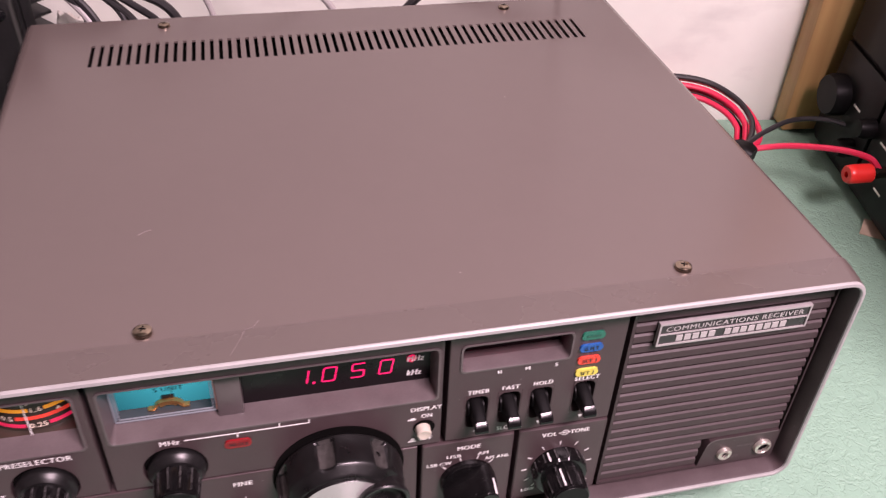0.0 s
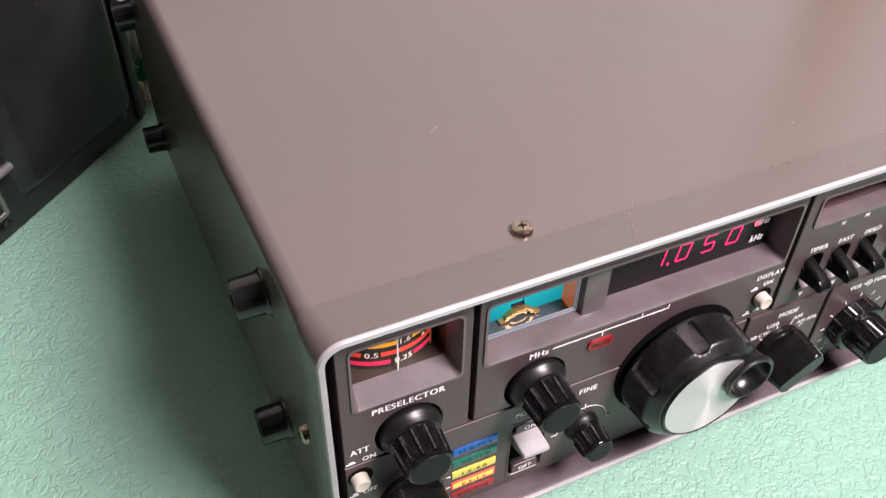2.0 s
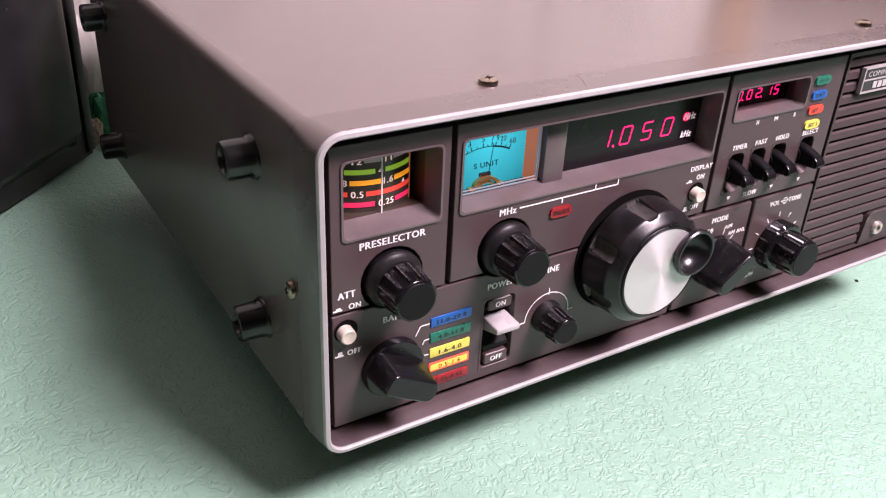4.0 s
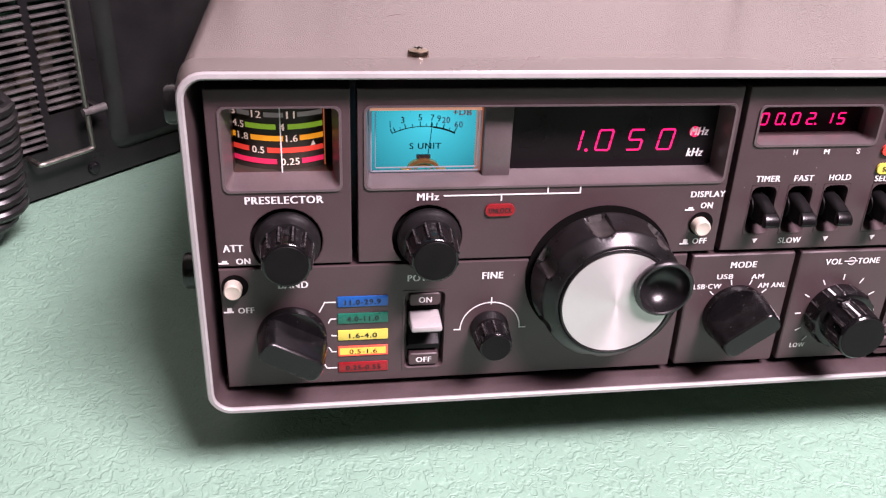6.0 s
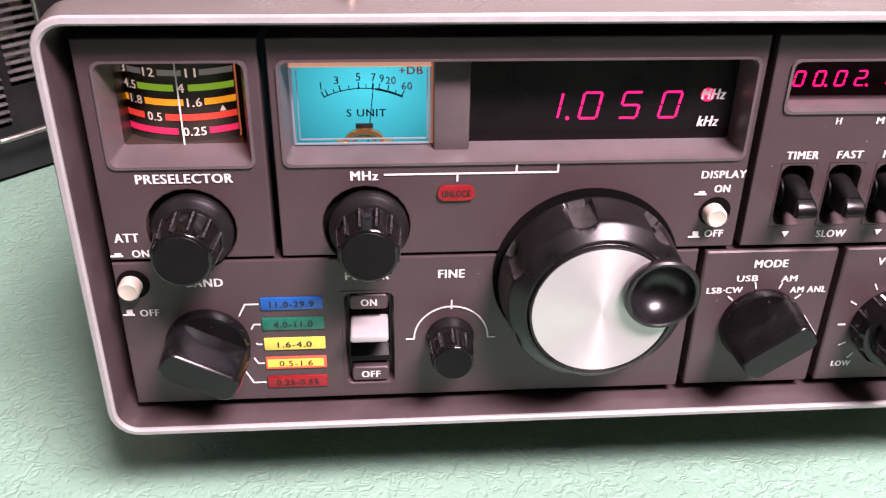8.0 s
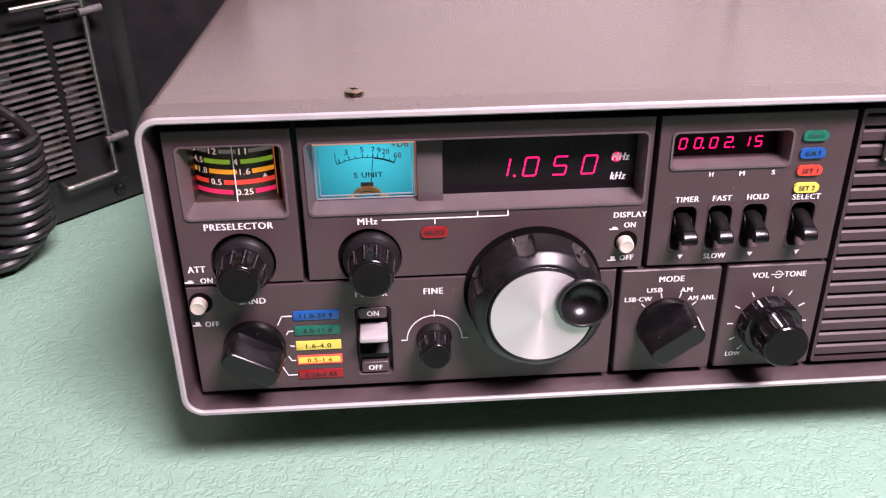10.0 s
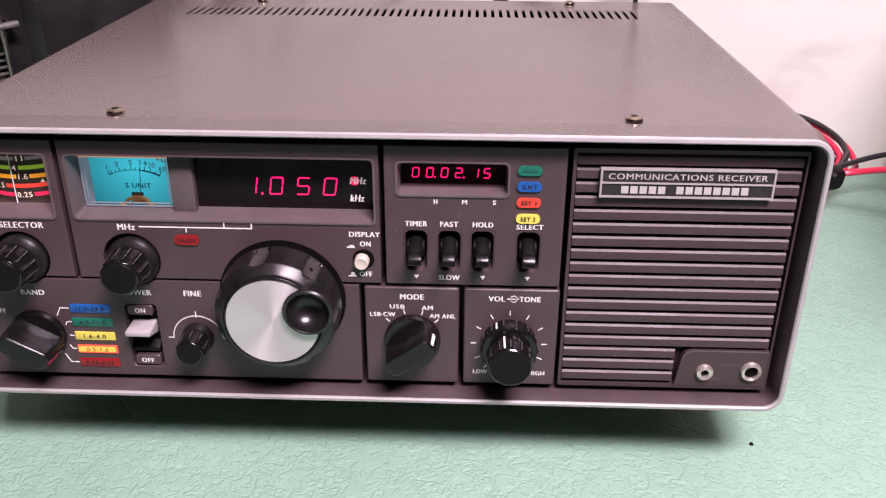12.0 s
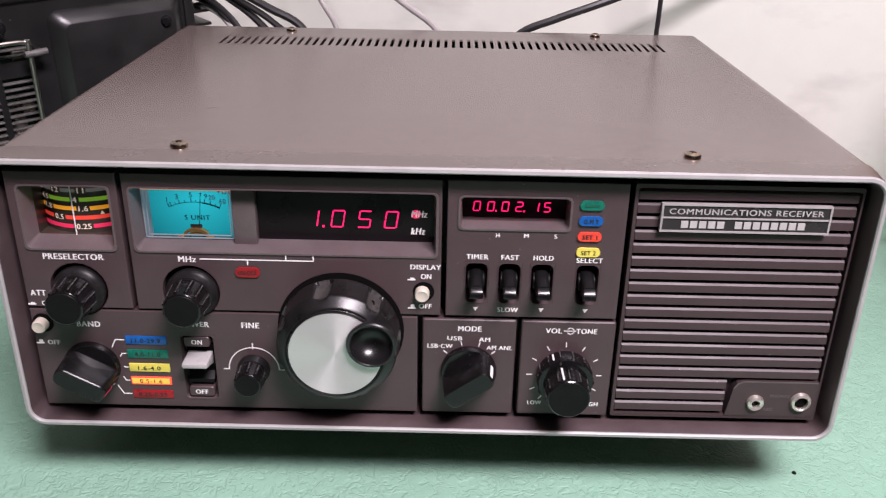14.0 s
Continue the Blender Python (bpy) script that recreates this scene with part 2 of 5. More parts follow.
BLACKWIRE = material("black_cable_pvc", (0.018, 0.017, 0.018, 1), 0.38, vary=0.2, scale=100)
PCB = material("green_circuit_board", (0.02, 0.09, 0.05, 1), 0.4, vary=0.5, scale=120)
TINNED = material("tinned_parts", (0.42, 0.38, 0.32, 1), 0.35, metal=0.6, vary=0.5, scale=160)
PAPER = material("off_white_paper", (0.76, 0.73, 0.67, 1), 0.7, vary=0.12, scale=60)
GREENPLASTIC = material("green_plastic_bag", (0.02, 0.24, 0.12, 1), 0.25, vary=0.3, scale=60)
CARD = material("brown_card", (0.48, 0.38, 0.28, 1), 0.7, vary=0.15, scale=60)
FLOORBOARD = material("floor_covering", (0.20, 0.17, 0.14, 1), 0.6, vary=0.2, scale=8)

LED = glowing("red_led_segment", (1.0, 0.012, 0.13, 1), 1.9)
LEDDOT = glowing("red_led_lamp", (1.0, 0.02, 0.12, 1), 1.1)
METERGLOW = glowing("backlit_blue_meter_face", (0.0, 0.52, 0.56, 1), 0.62, (0.0, 0.03, 0.04, 1))
METERGLOW.node_tree.nodes["Principled BSDF"].inputs["Specular IOR Level"].default_value = 0.0


def meter_backlight(m, centre, reach):
    """The bulb behind the meter face: brightest round the middle, dimmer to the edges."""
    n, l = m.node_tree.nodes, m.node_tree.links
    tc, mp, gr, mr = (n.new("ShaderNode" + k) for k in ("TexCoord", "Mapping", "TexGradient", "MapRange"))
    gr.gradient_type = "SPHERICAL"
    mp.vector_type = "TEXTURE"
    mp.inputs["Location"].default_value = centre
    mp.inputs["Scale"].default_value = reach
    mr.inputs["To Min"].default_value, mr.inputs["To Max"].default_value = 0.26, 1.15
    l.new(tc.outputs["Object"], mp.inputs[0])
    l.new(mp.outputs[0], gr.inputs[0])
    l.new(gr.outputs["Fac"], mr.inputs["Value"])
    l.new(mr.outputs[0], n["Principled BSDF"].inputs["Emission Strength"])


meter_backlight(METERGLOW, (-0.1000, 0.0172, 0.1330), (0.033, 0.030, 0.026))
PALECLEAR = glowing("lit_clear_plastic", (0.40, 0.55, 0.62, 1), 0.16, (0.16, 0.16, 0.17, 1))
CLEARFLOOR = material("glossy_meter_floor", (0.05, 0.055, 0.06, 1), 0.12, vary=0.1, specular=0.8)
MAUVEINK = material("mauve_lettering", (0.16, 0.10, 0.28, 1), 0.5)
LAMPORANGE = glowing("lit_orange_lens", (1.0, 0.08, 0.04, 1), 0.6, (0.6, 0.08, 0.04, 1))
LAMPYELLOW = glowing("lit_yellow_lens", (1.0, 0.50, 0.06, 1), 0.75, (0.6, 0.3, 0.04, 1))
BARS = {
    "grey": glowing("dial_band_grey", (0.20, 0.20, 0.17, 1), 0.27, (0.2, 0.2, 0.18, 1)),
    "green": glowing("dial_band_green", (0.19, 0.42, 0.02, 1), 0.47, (0.2, 0.4, 0.03, 1)),
    "orange": glowing("dial_band_orange", (0.95, 0.38, 0.01, 1), 0.51, (0.8, 0.33, 0.02, 1)),
    "red": glowing("dial_band_red", (0.85, 0.06, 0.03, 1), 0.51, (0.6, 0.05, 0.03, 1)),
    "pink": glowing("dial_band_pink", (0.80, 0.025, 0.09, 1), 0.51, (0.6, 0.03, 0.08, 1)),
    "white": glowing("dial_white", (0.80, 0.66, 0.50, 1), 0.32, (0.7, 0.6, 0.5, 1)),
}
AMBER = glowing("amber_lit_edge", (0.90, 0.50, 0.28, 1), 0.42, (0.35, 0.22, 0.14, 1))
AMBERWALL = glowing("amber_lit_wall", (0.80, 0.22, 0.07, 1), 0.30, (0.25, 0.10, 0.04, 1))
GOLD = material("copper_meter_coil", (0.70, 0.34, 0.12, 1), 0.3, metal=0.8, vary=0.3, scale=400)
PILLS = {
    "blue": material("blue_lens", srgb(14, 84, 154), 0.3, vary=0.1, scale=200),
    "green": material("green_lens", srgb(0, 104, 84), 0.3, vary=0.1, scale=200),
    "yellow": material("yellow_lens", srgb(216, 203, 86), 0.3, vary=0.06, scale=200),
    "red": material("red_lens", srgb(196, 40, 44), 0.3, vary=0.1, scale=200),
    "coral": material("coral_red_lens", srgb(222, 70, 52), 0.3, vary=0.1, scale=200),
    "darkred": material("dark_red_lens", srgb(138, 22, 28), 0.3, vary=0.1, scale=200),
}


# ---------------------------------------------------------------- mesh tools
def mesh_of(bm, name, smooth=False):
    me = bpy.data.meshes.new(name)
    bmesh.ops.recalc_face_normals(bm, faces=bm.faces)
    bm.to_mesh(me)
    bm.free()
    if smooth:
        me.shade_smooth()
        me.set_sharp_from_angle(angle=radians(32))
    return me


def part(name, bm, mat, parent, label="", smooth=True):
    ob = new(name, mesh_of(bm, name, smooth))
    ob.data.materials.append(mat)
    ob.parent = parent
    if label:
        ob["label"] = label
    return ob


def empty_thing(name, m, label, category, group=""):
    e = new(name)
    e.matrix_world = m
    e.empty_display_size = 0.02
    return tagged(e, label, category, group)


def box(bm, x0, x1, y0, y1, z0, z1, bevel=0.0, seg=2):
    v = [bm.verts.new(p) for p in ((x0, y0, z0), (x1, y0, z0), (x1, y1, z0), (x0, y1, z0), (x0, y0, z1), (x1, y0, z1), (x1, y1, z1), (x0, y1, z1))]
    f = [bm.faces.new([v[i] for i in q]) for q in ((3, 2, 1, 0), (4, 5, 6, 7), (0, 1, 5, 4), (1, 2, 6, 5), (2, 3, 7, 6), (3, 0, 4, 7))]
    if bevel:
        bmesh.ops.bevel(bm, geom=list({e for q in f for e in q.edges}), offset=bevel, segments=seg, affect="EDGES", profile=0.5)
    return bm


def rrect(x0, x1, z0, z1, r, n=6):
    """Outline of a rounded rectangle in x and z."""
    pts = []
    for cx, cz, a0 in ((x1 - r, z1 - r, 0), (x0 + r, z1 - r, 90), (x0 + r, z0 + r, 180), (x1 - r, z0 + r, 270)):
        for i in range(n + 1):
            a = radians(a0 + 90 * i / n)
            pts.append((cx + r * math.cos(a), cz + r * math.sin(a)))
    return pts


def loft(bm, rings, cap_front=True, cap_back=True):
    """Skin a list of (outline, y) rings, all with the same number of points."""
    rows = [[bm.verts.new((x, y, z)) for x, z in pts] for pts, y in rings]
    n = len(rows[0])
    for a, b in zip(rows, rows[1:]):
        for i in range(n):
            bm.faces.new((a[i], a[(i + 1) % n], b[(i + 1) % n], b[i]))
    if cap_front:
        bm.faces.new(rows[0])
    if cap_back:
        bm.faces.new(rows[-1][::-1])
    return bm


def prism(bm, pts, y0, y1):
    return loft(bm, [(pts, y0), (pts, y1)])


def lathe(bm, profile, cx, cz, seg=48, shape=None):
    """Turn a profile of (radius, y) round the axis through (cx, cz) along y. shape(angle, y) scales the radius."""
    rings = []
    for r, y in profile:
        pts = []
        for i in range(seg):
            a = 2 * math.pi * i / seg
            k = shape(a, y) if shape else 1.0
            pts.append((cx + r * k * math.cos(a), cz + r * k * math.sin(a)))
        rings.append((pts, y))
    return loft(bm, rings)


def tube(bm, pts, r, seg=8, closed=False):
    """A round tube along a list of points."""
    pts = [Vector(p) for p in pts]
    rows, up = [], Vector((0.12, 0.31, 0.94))
    for i, p in enumerate(pts):
        d = (pts[min(i + 1, len(pts) - 1)] - pts[max(i - 1, 0)]).normalized()
        side = d.cross(up)
        if side.length < 1e-4:
            side = d.cross(Vector((1, 0, 0)))
        side.normalize()
        up = side.cross(d).normalized()
        rows.append([bm.verts.new(p + r * (math.cos(2 * math.pi * k / seg) * side + math.sin(2 * math.pi * k / seg) * up)) for k in range(seg)])
    for a, b in zip(rows, rows[1:]):
        for k in range(seg):
            bm.faces.new((a[k], a[(k + 1) % seg], b[(k + 1) % seg], b[k]))
    bm.faces.new(rows[0])
    bm.faces.new(rows[-1][::-1])
    return bm


def spline(knots, per=10):
    """Points of a smooth curve through the knots."""
    k = [Vector(p) for p in knots]
    k = [2 * k[0] - k[1]] + k + [2 * k[-1] - k[-2]]
    out = []
    for i in range(1, len(k) - 2):
        a, b, c, d = k[i - 1 : i + 3]
        for j in range(per):
            t = j / per
            out.append(0.5 * ((2 * b) + (c - a) * t + (2 * a - 5 * b + 4 * c - d) * t * t + (3 * b - a - 3 * c + d) * t ** 3))
    out.append(k[-2])
    return out


def lettering(text, cx, cz, w, h, y, mat, parent, slant=0.0, fat=0.0, name="lettering", bold=0.052):
    """Words on the panel, centred at (cx, cz), w wide and h high."""
    cu = bpy.data.curves.new("words", "FONT")
    cu.body, cu.offset, cu.resolution_u, cu.space_character = text, fat, 3, 1.12
    tmp = bpy.data.objects.new("words", cu)
    me = bpy.data.meshes.new_from_object(tmp)
    bpy.data.objects.remove(tmp)
    co = np.array([v.co[:] for v in me.vertices])
    lo, hi = co.min(0), co.max(0)
    bm = bmesh.new()
    for k, shift in enumerate((0.0, -bold * h, bold * h)):
        bm.from_mesh(me)
        bm.verts.ensure_lookup_table()
        for v in bm.verts[-len(co):]:
            u = (v.co.x - (lo[0] + hi[0]) / 2) / (hi[0] - lo[0]) * (w - 2 * bold * h)
            q = (v.co.y - (lo[1] + hi[1]) / 2) / (hi[1] - lo[1]) * h
            v.co = (cx + u + slant * q + shift, y - 0.00002 * k, cz + q)
        if not bold:
            break
    bm.to_mesh(me)
    bm.free()
    me.materials.clear()
    me.materials.append(mat)
    me.name = name
    ob = new(name, me)
    ob.parent = parent
    ob["label"] = "printed lettering"
    return ob


def strokes(lines, width, y, mat, parent, name="marking", depth=0.00012):
    """Printed lines: each a list of (x, z) points."""
    bm = bmesh.new()
    for pts in lines:
        for (x0, z0), (x1, z1) in zip(pts, pts[1:]):
            d = Vector((x1 - x0, z1 - z0))
            d.normalize()
            nx, nz, ex, ez = -d.y * width / 2, d.x * width / 2, d.x * width / 2, d.y * width / 2
            q = ((x0 - ex + nx, z0 - ez + nz), (x0 - ex - nx, z0 - ez - nz), (x1 + ex - nx, z1 + ez - nz), (x1 + ex + nx, z1 + ez + nz))
            prism(bm, q, y - depth, y)
    return part(name, bm, mat, parent, smooth=False)


# ---------------------------------------------------------------- the room
def structure(name, bm, mat, smooth=False):
    ob = new(name, mesh_of(bm, name, smooth))
    ob.data.materials.append(mat)
    return tagged(ob, kind="structure")


ROOM = Matrix.Translation((0.384, 0.3533, 0)) @ Matrix.Rotation(radians(-8.53), 4, "Z")


def room_part(name, mat, *size):
    ob = structure(name, box(bmesh.new(), *size), mat)
    ob.matrix_world = ROOM


room_part("wall_north", WALLPAINT, -2.2, 1.6, 0.0, 0.12, -0.76, 1.75)
# Three walls and a ceiling added out of view to limit the ambient light.
room_part("unseen_wall_south", UNSEENGREY, -2.2, 1.6, -2.8, -2.68, -0.76, 1.75)
room_part("unseen_wall_west", UNSEENGREY, -2.32, -2.2, -2.8, 0.12, -0.76, 1.75)
room_part("unseen_wall_east", UNSEENGREY, 1.6, 1.72, -2.8, 0.12, -0.76, 1.75)
room_part("ceiling", UNSEENCEIL, -2.32, 1.72, -2.8, 0.12, 1.75, 1.85)
room_part("floor", FLOORBOARD, -2.32, 1.72, -2.8, 0.12, -0.86, -0.76)

table = empty_thing("table", ROOM @ Matrix.Translation((0, 0, -0.76)), "table covered in green embossed vinyl against a white wall", "table")
part("tabletop", box(bmesh.new(), -1.45, 0.62, -0.72, -0.0025, 0.73, 0.76, 0.003), CLOTH, table, "green vinyl covering with a crinkled embossed pattern")
for lx in (-1.40, 0.57):
    for ly in (-0.67, -0.06):
        part("leg", box(bmesh.new(), lx - 0.025, lx + 0.025, ly - 0.025, ly + 0.025, 0.0, 0.73, 0.003), PINE, table)

batten = empty_thing("wooden_batten", ROOM @ Matrix.Translation((0.0, -0.001, 0)) @ Matrix.Rotation(radians(-2.6), 4, "Y"), "upright pine batten standing against the white wall", "wooden batten")
part("timber", box(bmesh.new(), 0.0, 0.036, -0.022, -0.001, 0.0015, 0.62, 0.0015), PINE, batten)


# ---------------------------------------------------------------- the receiver
TILT = 4.004
receiver = empty_thing(
    "communications_receiver", Matrix.Rotation(radians(-TILT), 4, "X") @ Matrix.Translation((0, 0, 0.0086)),
    "brown-grey desktop radio receiver with red digits on a green table", "radio receiver")
X0, X1, Z0, Z1, BACK = -0.1805, 0.1828, 0.0318, 0.1578, 0.2985
BEND = 0.0058


def grow(d, r=0.0086):
    return rrect(X0 - d, X1 + d, Z0 - d, Z1 + d, r + d)


def left_side(y):
    """The left side of the case, which widens a little towards the back."""
    return X0 - 0.0006 - 0.0050 * (y + 0.0064) / (BACK + 0.0064)


def right_side(y):
    return X1 + 0.0005 + 0.0021 * (y + 0.0064) / (BACK + 0.0064)


def cabinet(y, d=0.0, r=BEND):
    """Outline of the steel case at a depth."""
    return rrect(left_side(y) - d, right_side(y) + d, Z0 - d, Z1 + d, r + d)


def case_shell():
    """The bent steel case: sides and bottom, and a top with a row of open vent slots."""
    bm = bmesh.new()
    pts, far = cabinet(0.0092), cabinet(BACK)
    n = len(pts)
    a = [bm.verts.new((x, 0.0092, z)) for x, z in pts]
    b = [bm.verts.new((x, BACK, z)) for x, z in far]
    for i in range(n):
        if not (abs(pts[i][1] - Z1) < 1e-6 and abs(pts[(i + 1) % n][1] - Z1) < 1e-6):
            bm.faces.new((a[i], a[(i + 1) % n], b[(i + 1) % n], b[i]))
    bm.faces.new(b[::-1])

    def quad(x0, x1, y0, y1, z):
        bm.faces.new([bm.verts.new(p) for p in ((x0[0], y0, z), (x1[0], y0, z), (x1[1], y1, z), (x0[1], y1, z))])

    ya, yb, count, sx0, sx1, sw = 0.2365, 0.2640, 58, -0.1445, 0.1478, 0.0021
    for y0, y1 in ((0.0092, ya), (yb, BACK)):
        quad([left_side(y) + BEND for y in (y0, y1)], [right_side(y) - BEND for y in (y0, y1)], y0, y1, Z1)
    step = (sx1 - sx0 - sw) / (count - 1)
    edge = [left_side(y) + BEND for y in (ya, yb)]
    for i in range(count):
        s0 = sx0 + i * step
        quad(edge, (s0, s0), ya, yb, Z1)
        for p, q in (((s0, ya), (s0, yb)), ((s0, yb), (s0 + sw, yb)), ((s0 + sw, yb), (s0 + sw, ya)), ((s0 + sw, ya), (s0, ya))):
            bm.faces.new([bm.verts.new(v) for v in ((*p, Z1), (*q, Z1), (*q, Z1 - 0.0012), (*p, Z1 - 0.0012))])
        edge = (s0 + sw, s0 + sw)
    quad(edge, [right_side(y) - BEND for y in (ya, yb)], ya, yb, Z1)
    bmesh.ops.remove_doubles(bm, verts=bm.verts, dist=0.00001)
    return bm


part("case", case_shell(), CASE, receiver, "brown-grey painted steel case with a row of vent slots")
# Plain near-black box added under the vents to stand for the shaded inside.
part("vent_shade_box", box(bmesh.new(), X0 + 0.012, X1 - 0.012, 0.03, BACK - 0.004, Z0 + 0.006, Z1 - 0.006), GAP, receiver, "near-black box standing in for the shade behind the vent slots")
cap = bmesh.new()
loft(cap, [(cabinet(0.0092, -0.0008), 0.0100), (cabinet(0.0096, 0.0004), 0.0096), (cabinet(0.0060, 0.0005, 0.0064), 0.0060), (cabinet(-0.0015, 0.0004, 0.0080), -0.0015), (grow(0.0004), -0.0060), (grow(-0.0002), -0.0064), (grow(-0.0016), -0.0064), (grow(-0.0022), 0.0100)], False, False)
part("front_cap", cap, CAP, receiver, "smooth brown-grey moulded front surround")
rim = bmesh.new()
loft(rim, [(grow(0.0003), -0.0060), (grow(0.0003), -0.0067), (grow(-0.0002), -0.0074), (grow(-0.0015), -0.0076), (grow(-0.0021), -0.0070), (grow(-0.0022), -0.0046)], False, False)
part("front_rim", rim, RIM, receiver, "worn light grey painted rim")
well = bmesh.new()
loft(well, [(grow(-0.0020), -0.0066), (grow(-0.0026), -0.0052), (grow(-0.0036), 0.0125), (grow(-0.0040), 0.0225), (grow(-0.0200), 0.0225)], False, True)
part("front_recess", well, RECESS, receiver, "dark brown sloping recess round the panels")

# front panels
GAPW = 0.0011
TOPZ, BOTZ, SPLIT = 0.1509, 0.0383, 0.0880
KP, KM = (-0.1503, 0.0975), (-0.1020, 0.0975)


def notch(c, r, x0, x1, z, upper):
    """Points along z from x0 to x1 with a round notch about c; upper: the notch rises."""
    dz = z - c[1]
    half = math.sqrt(max(0, r * r - dz * dz))
    a0 = math.atan2(dz, -half)
    a1 = math.atan2(dz, half)
    if upper:
        a0 = a0 % (2 * math.pi)
        angles = [a0 + (a1 - a0) * i / 18 for i in range(19)]
    else:
        a0, a1 = a0 % (2 * math.pi), a1 % (2 * math.pi)
        angles = [a0 + (a1 - a0) * i / 10 for i in range(11)]
    return [(x0, z)] + [(c[0] + r * math.cos(a), c[1] + r * math.sin(a)) for a in angles] + [(x1, z)]


def panel(name, pieces, label=""):
    bm = bmesh.new()
    for pts in pieces:
        prism(bm, pts, 0.0, 0.0105)
    seen = collections.defaultdict(list)
    for f in bm.faces:
        seen[tuple(round(c, 5) for c in f.calc_center_median())].append(f)
    bmesh.ops.delete(bm, geom=[f for twins in seen.values() if len(twins) > 1 for f in twins], context="FACES")
    bmesh.ops.remove_doubles(bm, verts=bm.verts, dist=0.00001)
    bmesh.ops.recalc_face_normals(bm, faces=bm.faces)
    front = [e for e in bm.edges if all(abs(v.co.y) < 1e-6 for v in e.verts) and len(e.link_faces) == 2 and e.calc_face_angle() > 0.5]
    bmesh.ops.bevel(bm, geom=front, offset=0.0004, segments=2, affect="EDGES", profile=0.5)
    return part(name, bm, PANEL, receiver, label, smooth=False)


def rect(x0, x1, z0, z1):
    return [(x0, z0), (x1, z0), (x1, z1), (x0, z1)]


def framed(x0, x1, z0, z1, hx0, hx1, hz0, hz1, knob=None):
    """A panel with one window, and a round notch in its lower edge where a knob stands."""
    low = notch(knob, 0.0123, x0, x1, z0, True) if knob else [(x0, z0), (x1, z0)]
    return [rect(x0, hx0, hz1, z1), rect(hx0, hx1, hz1, z1), rect(hx1, x1, hz1, z1), rect(x0, hx0, hz0, hz1), rect(hx1, x1, hz0, hz1), low + [(x1, hz0), (hx1, hz0), (hx0, hz0), (x0, hz0)]]


def plain_panel(name, x0, x1, z0, z1):
    bm = loft(bmesh.new(), [(rrect(x0 + 0.0006, x1 - 0.0006, z0 + 0.0006, z1 - 0.0006, 0.0006, 3), 0.0), (rrect(x0 + 0.0001, x1 - 0.0001, z0 + 0.0001, z1 - 0.0001, 0.0008, 3), 0.0004),
                            (rrect(x0, x1, z0, z1, 0.0008, 3), 0.0010), (rrect(x0, x1, z0, z1, 0.0008, 3), 0.0105)])
    return part(name, bm, PANEL, receiver, "dark brown panel")


PW = (-0.1690, -0.1318, 0.1167, 0.1446)
MW = (-0.1230, 0.0030, 0.1167, 0.1446)
CW = (0.0128, 0.0580, 0.1300, 0.1438)
preselector_panel = panel("preselector_panel", framed(-0.1737, -0.1270 - GAPW, SPLIT + GAPW / 2, TOPZ, *PW, KP), "dark brown panel")
display_panel = panel("display_panel", framed(-0.1270 + GAPW, 0.0064 - GAPW, SPLIT + GAPW / 2, TOPZ, *MW, KM), "dark brown panel")
SWITCHES = (0.0203, 0.0343, 0.0482, 0.0674)
SLOTZ = (0.0950, 0.1143)
columns = sorted([0.0064 + GAPW, 0.0826 - GAPW, CW[0], CW[1]] + [x + d for x in SWITCHES for d in (-0.0050, 0.0050)])
levels = [SPLIT + GAPW / 2, SLOTZ[0], SLOTZ[1], CW[2], CW[3], TOPZ]
pieces = []
for x0, x1 in zip(columns, columns[1:]):
    xm = (x0 + x1) / 2
    for k, (z0, z1) in enumerate(zip(levels, levels[1:])):
        slot = k == 1 and any(abs(xm - x) < 0.0050 for x in SWITCHES)
        window = k == 3 and CW[0] < xm < CW[1]
        if not slot and not window:
            pieces.append(rect(x0, x1, z0, z1))
clock_panel = panel("clock_panel", pieces, "dark brown panel")
lowpts = notch(KP, 0.0123, -0.1737, -0.126, SPLIT - GAPW / 2, False)[:-1] + notch(KM, 0.0123, -0.126, -0.0034 - GAPW, SPLIT - GAPW / 2, False)[1:]
PS = (-0.1098, -0.0942, 0.0428, 0.0762)
R0 = -0.0034 - GAPW
control_panel = panel("control_panel", [lowpts + [(R0, PS[3]), (PS[1], PS[3]), (PS[0], PS[3]), (-0.1737, PS[3])], rect(-0.1737, PS[0], PS[2], PS[3]), rect(PS[1], R0, PS[2], PS[3]),
                                        [(-0.1737, BOTZ), (R0, BOTZ), (R0, PS[2]), (PS[1], PS[2]), (PS[0], PS[2]), (-0.1737, PS[2])]], "dark brown panel")
mode_panel = plain_panel("mode_panel", -0.0034 + GAPW, 0.0399 - GAPW, BOTZ, SPLIT - GAPW / 2 - 0.0006)
volume_panel = plain_panel("volume_panel", 0.0399 + GAPW, 0.0832 - GAPW, BOTZ, SPLIT - GAPW / 2 - 0.0006)
for cx, cz in (KP, KM):
    part("knob_well", lathe(bmesh.new(), [(0.0123, 0.0035), (0.0123, 0.0112)], cx, cz, 40), GAP, receiver, "dark round well behind a knob")


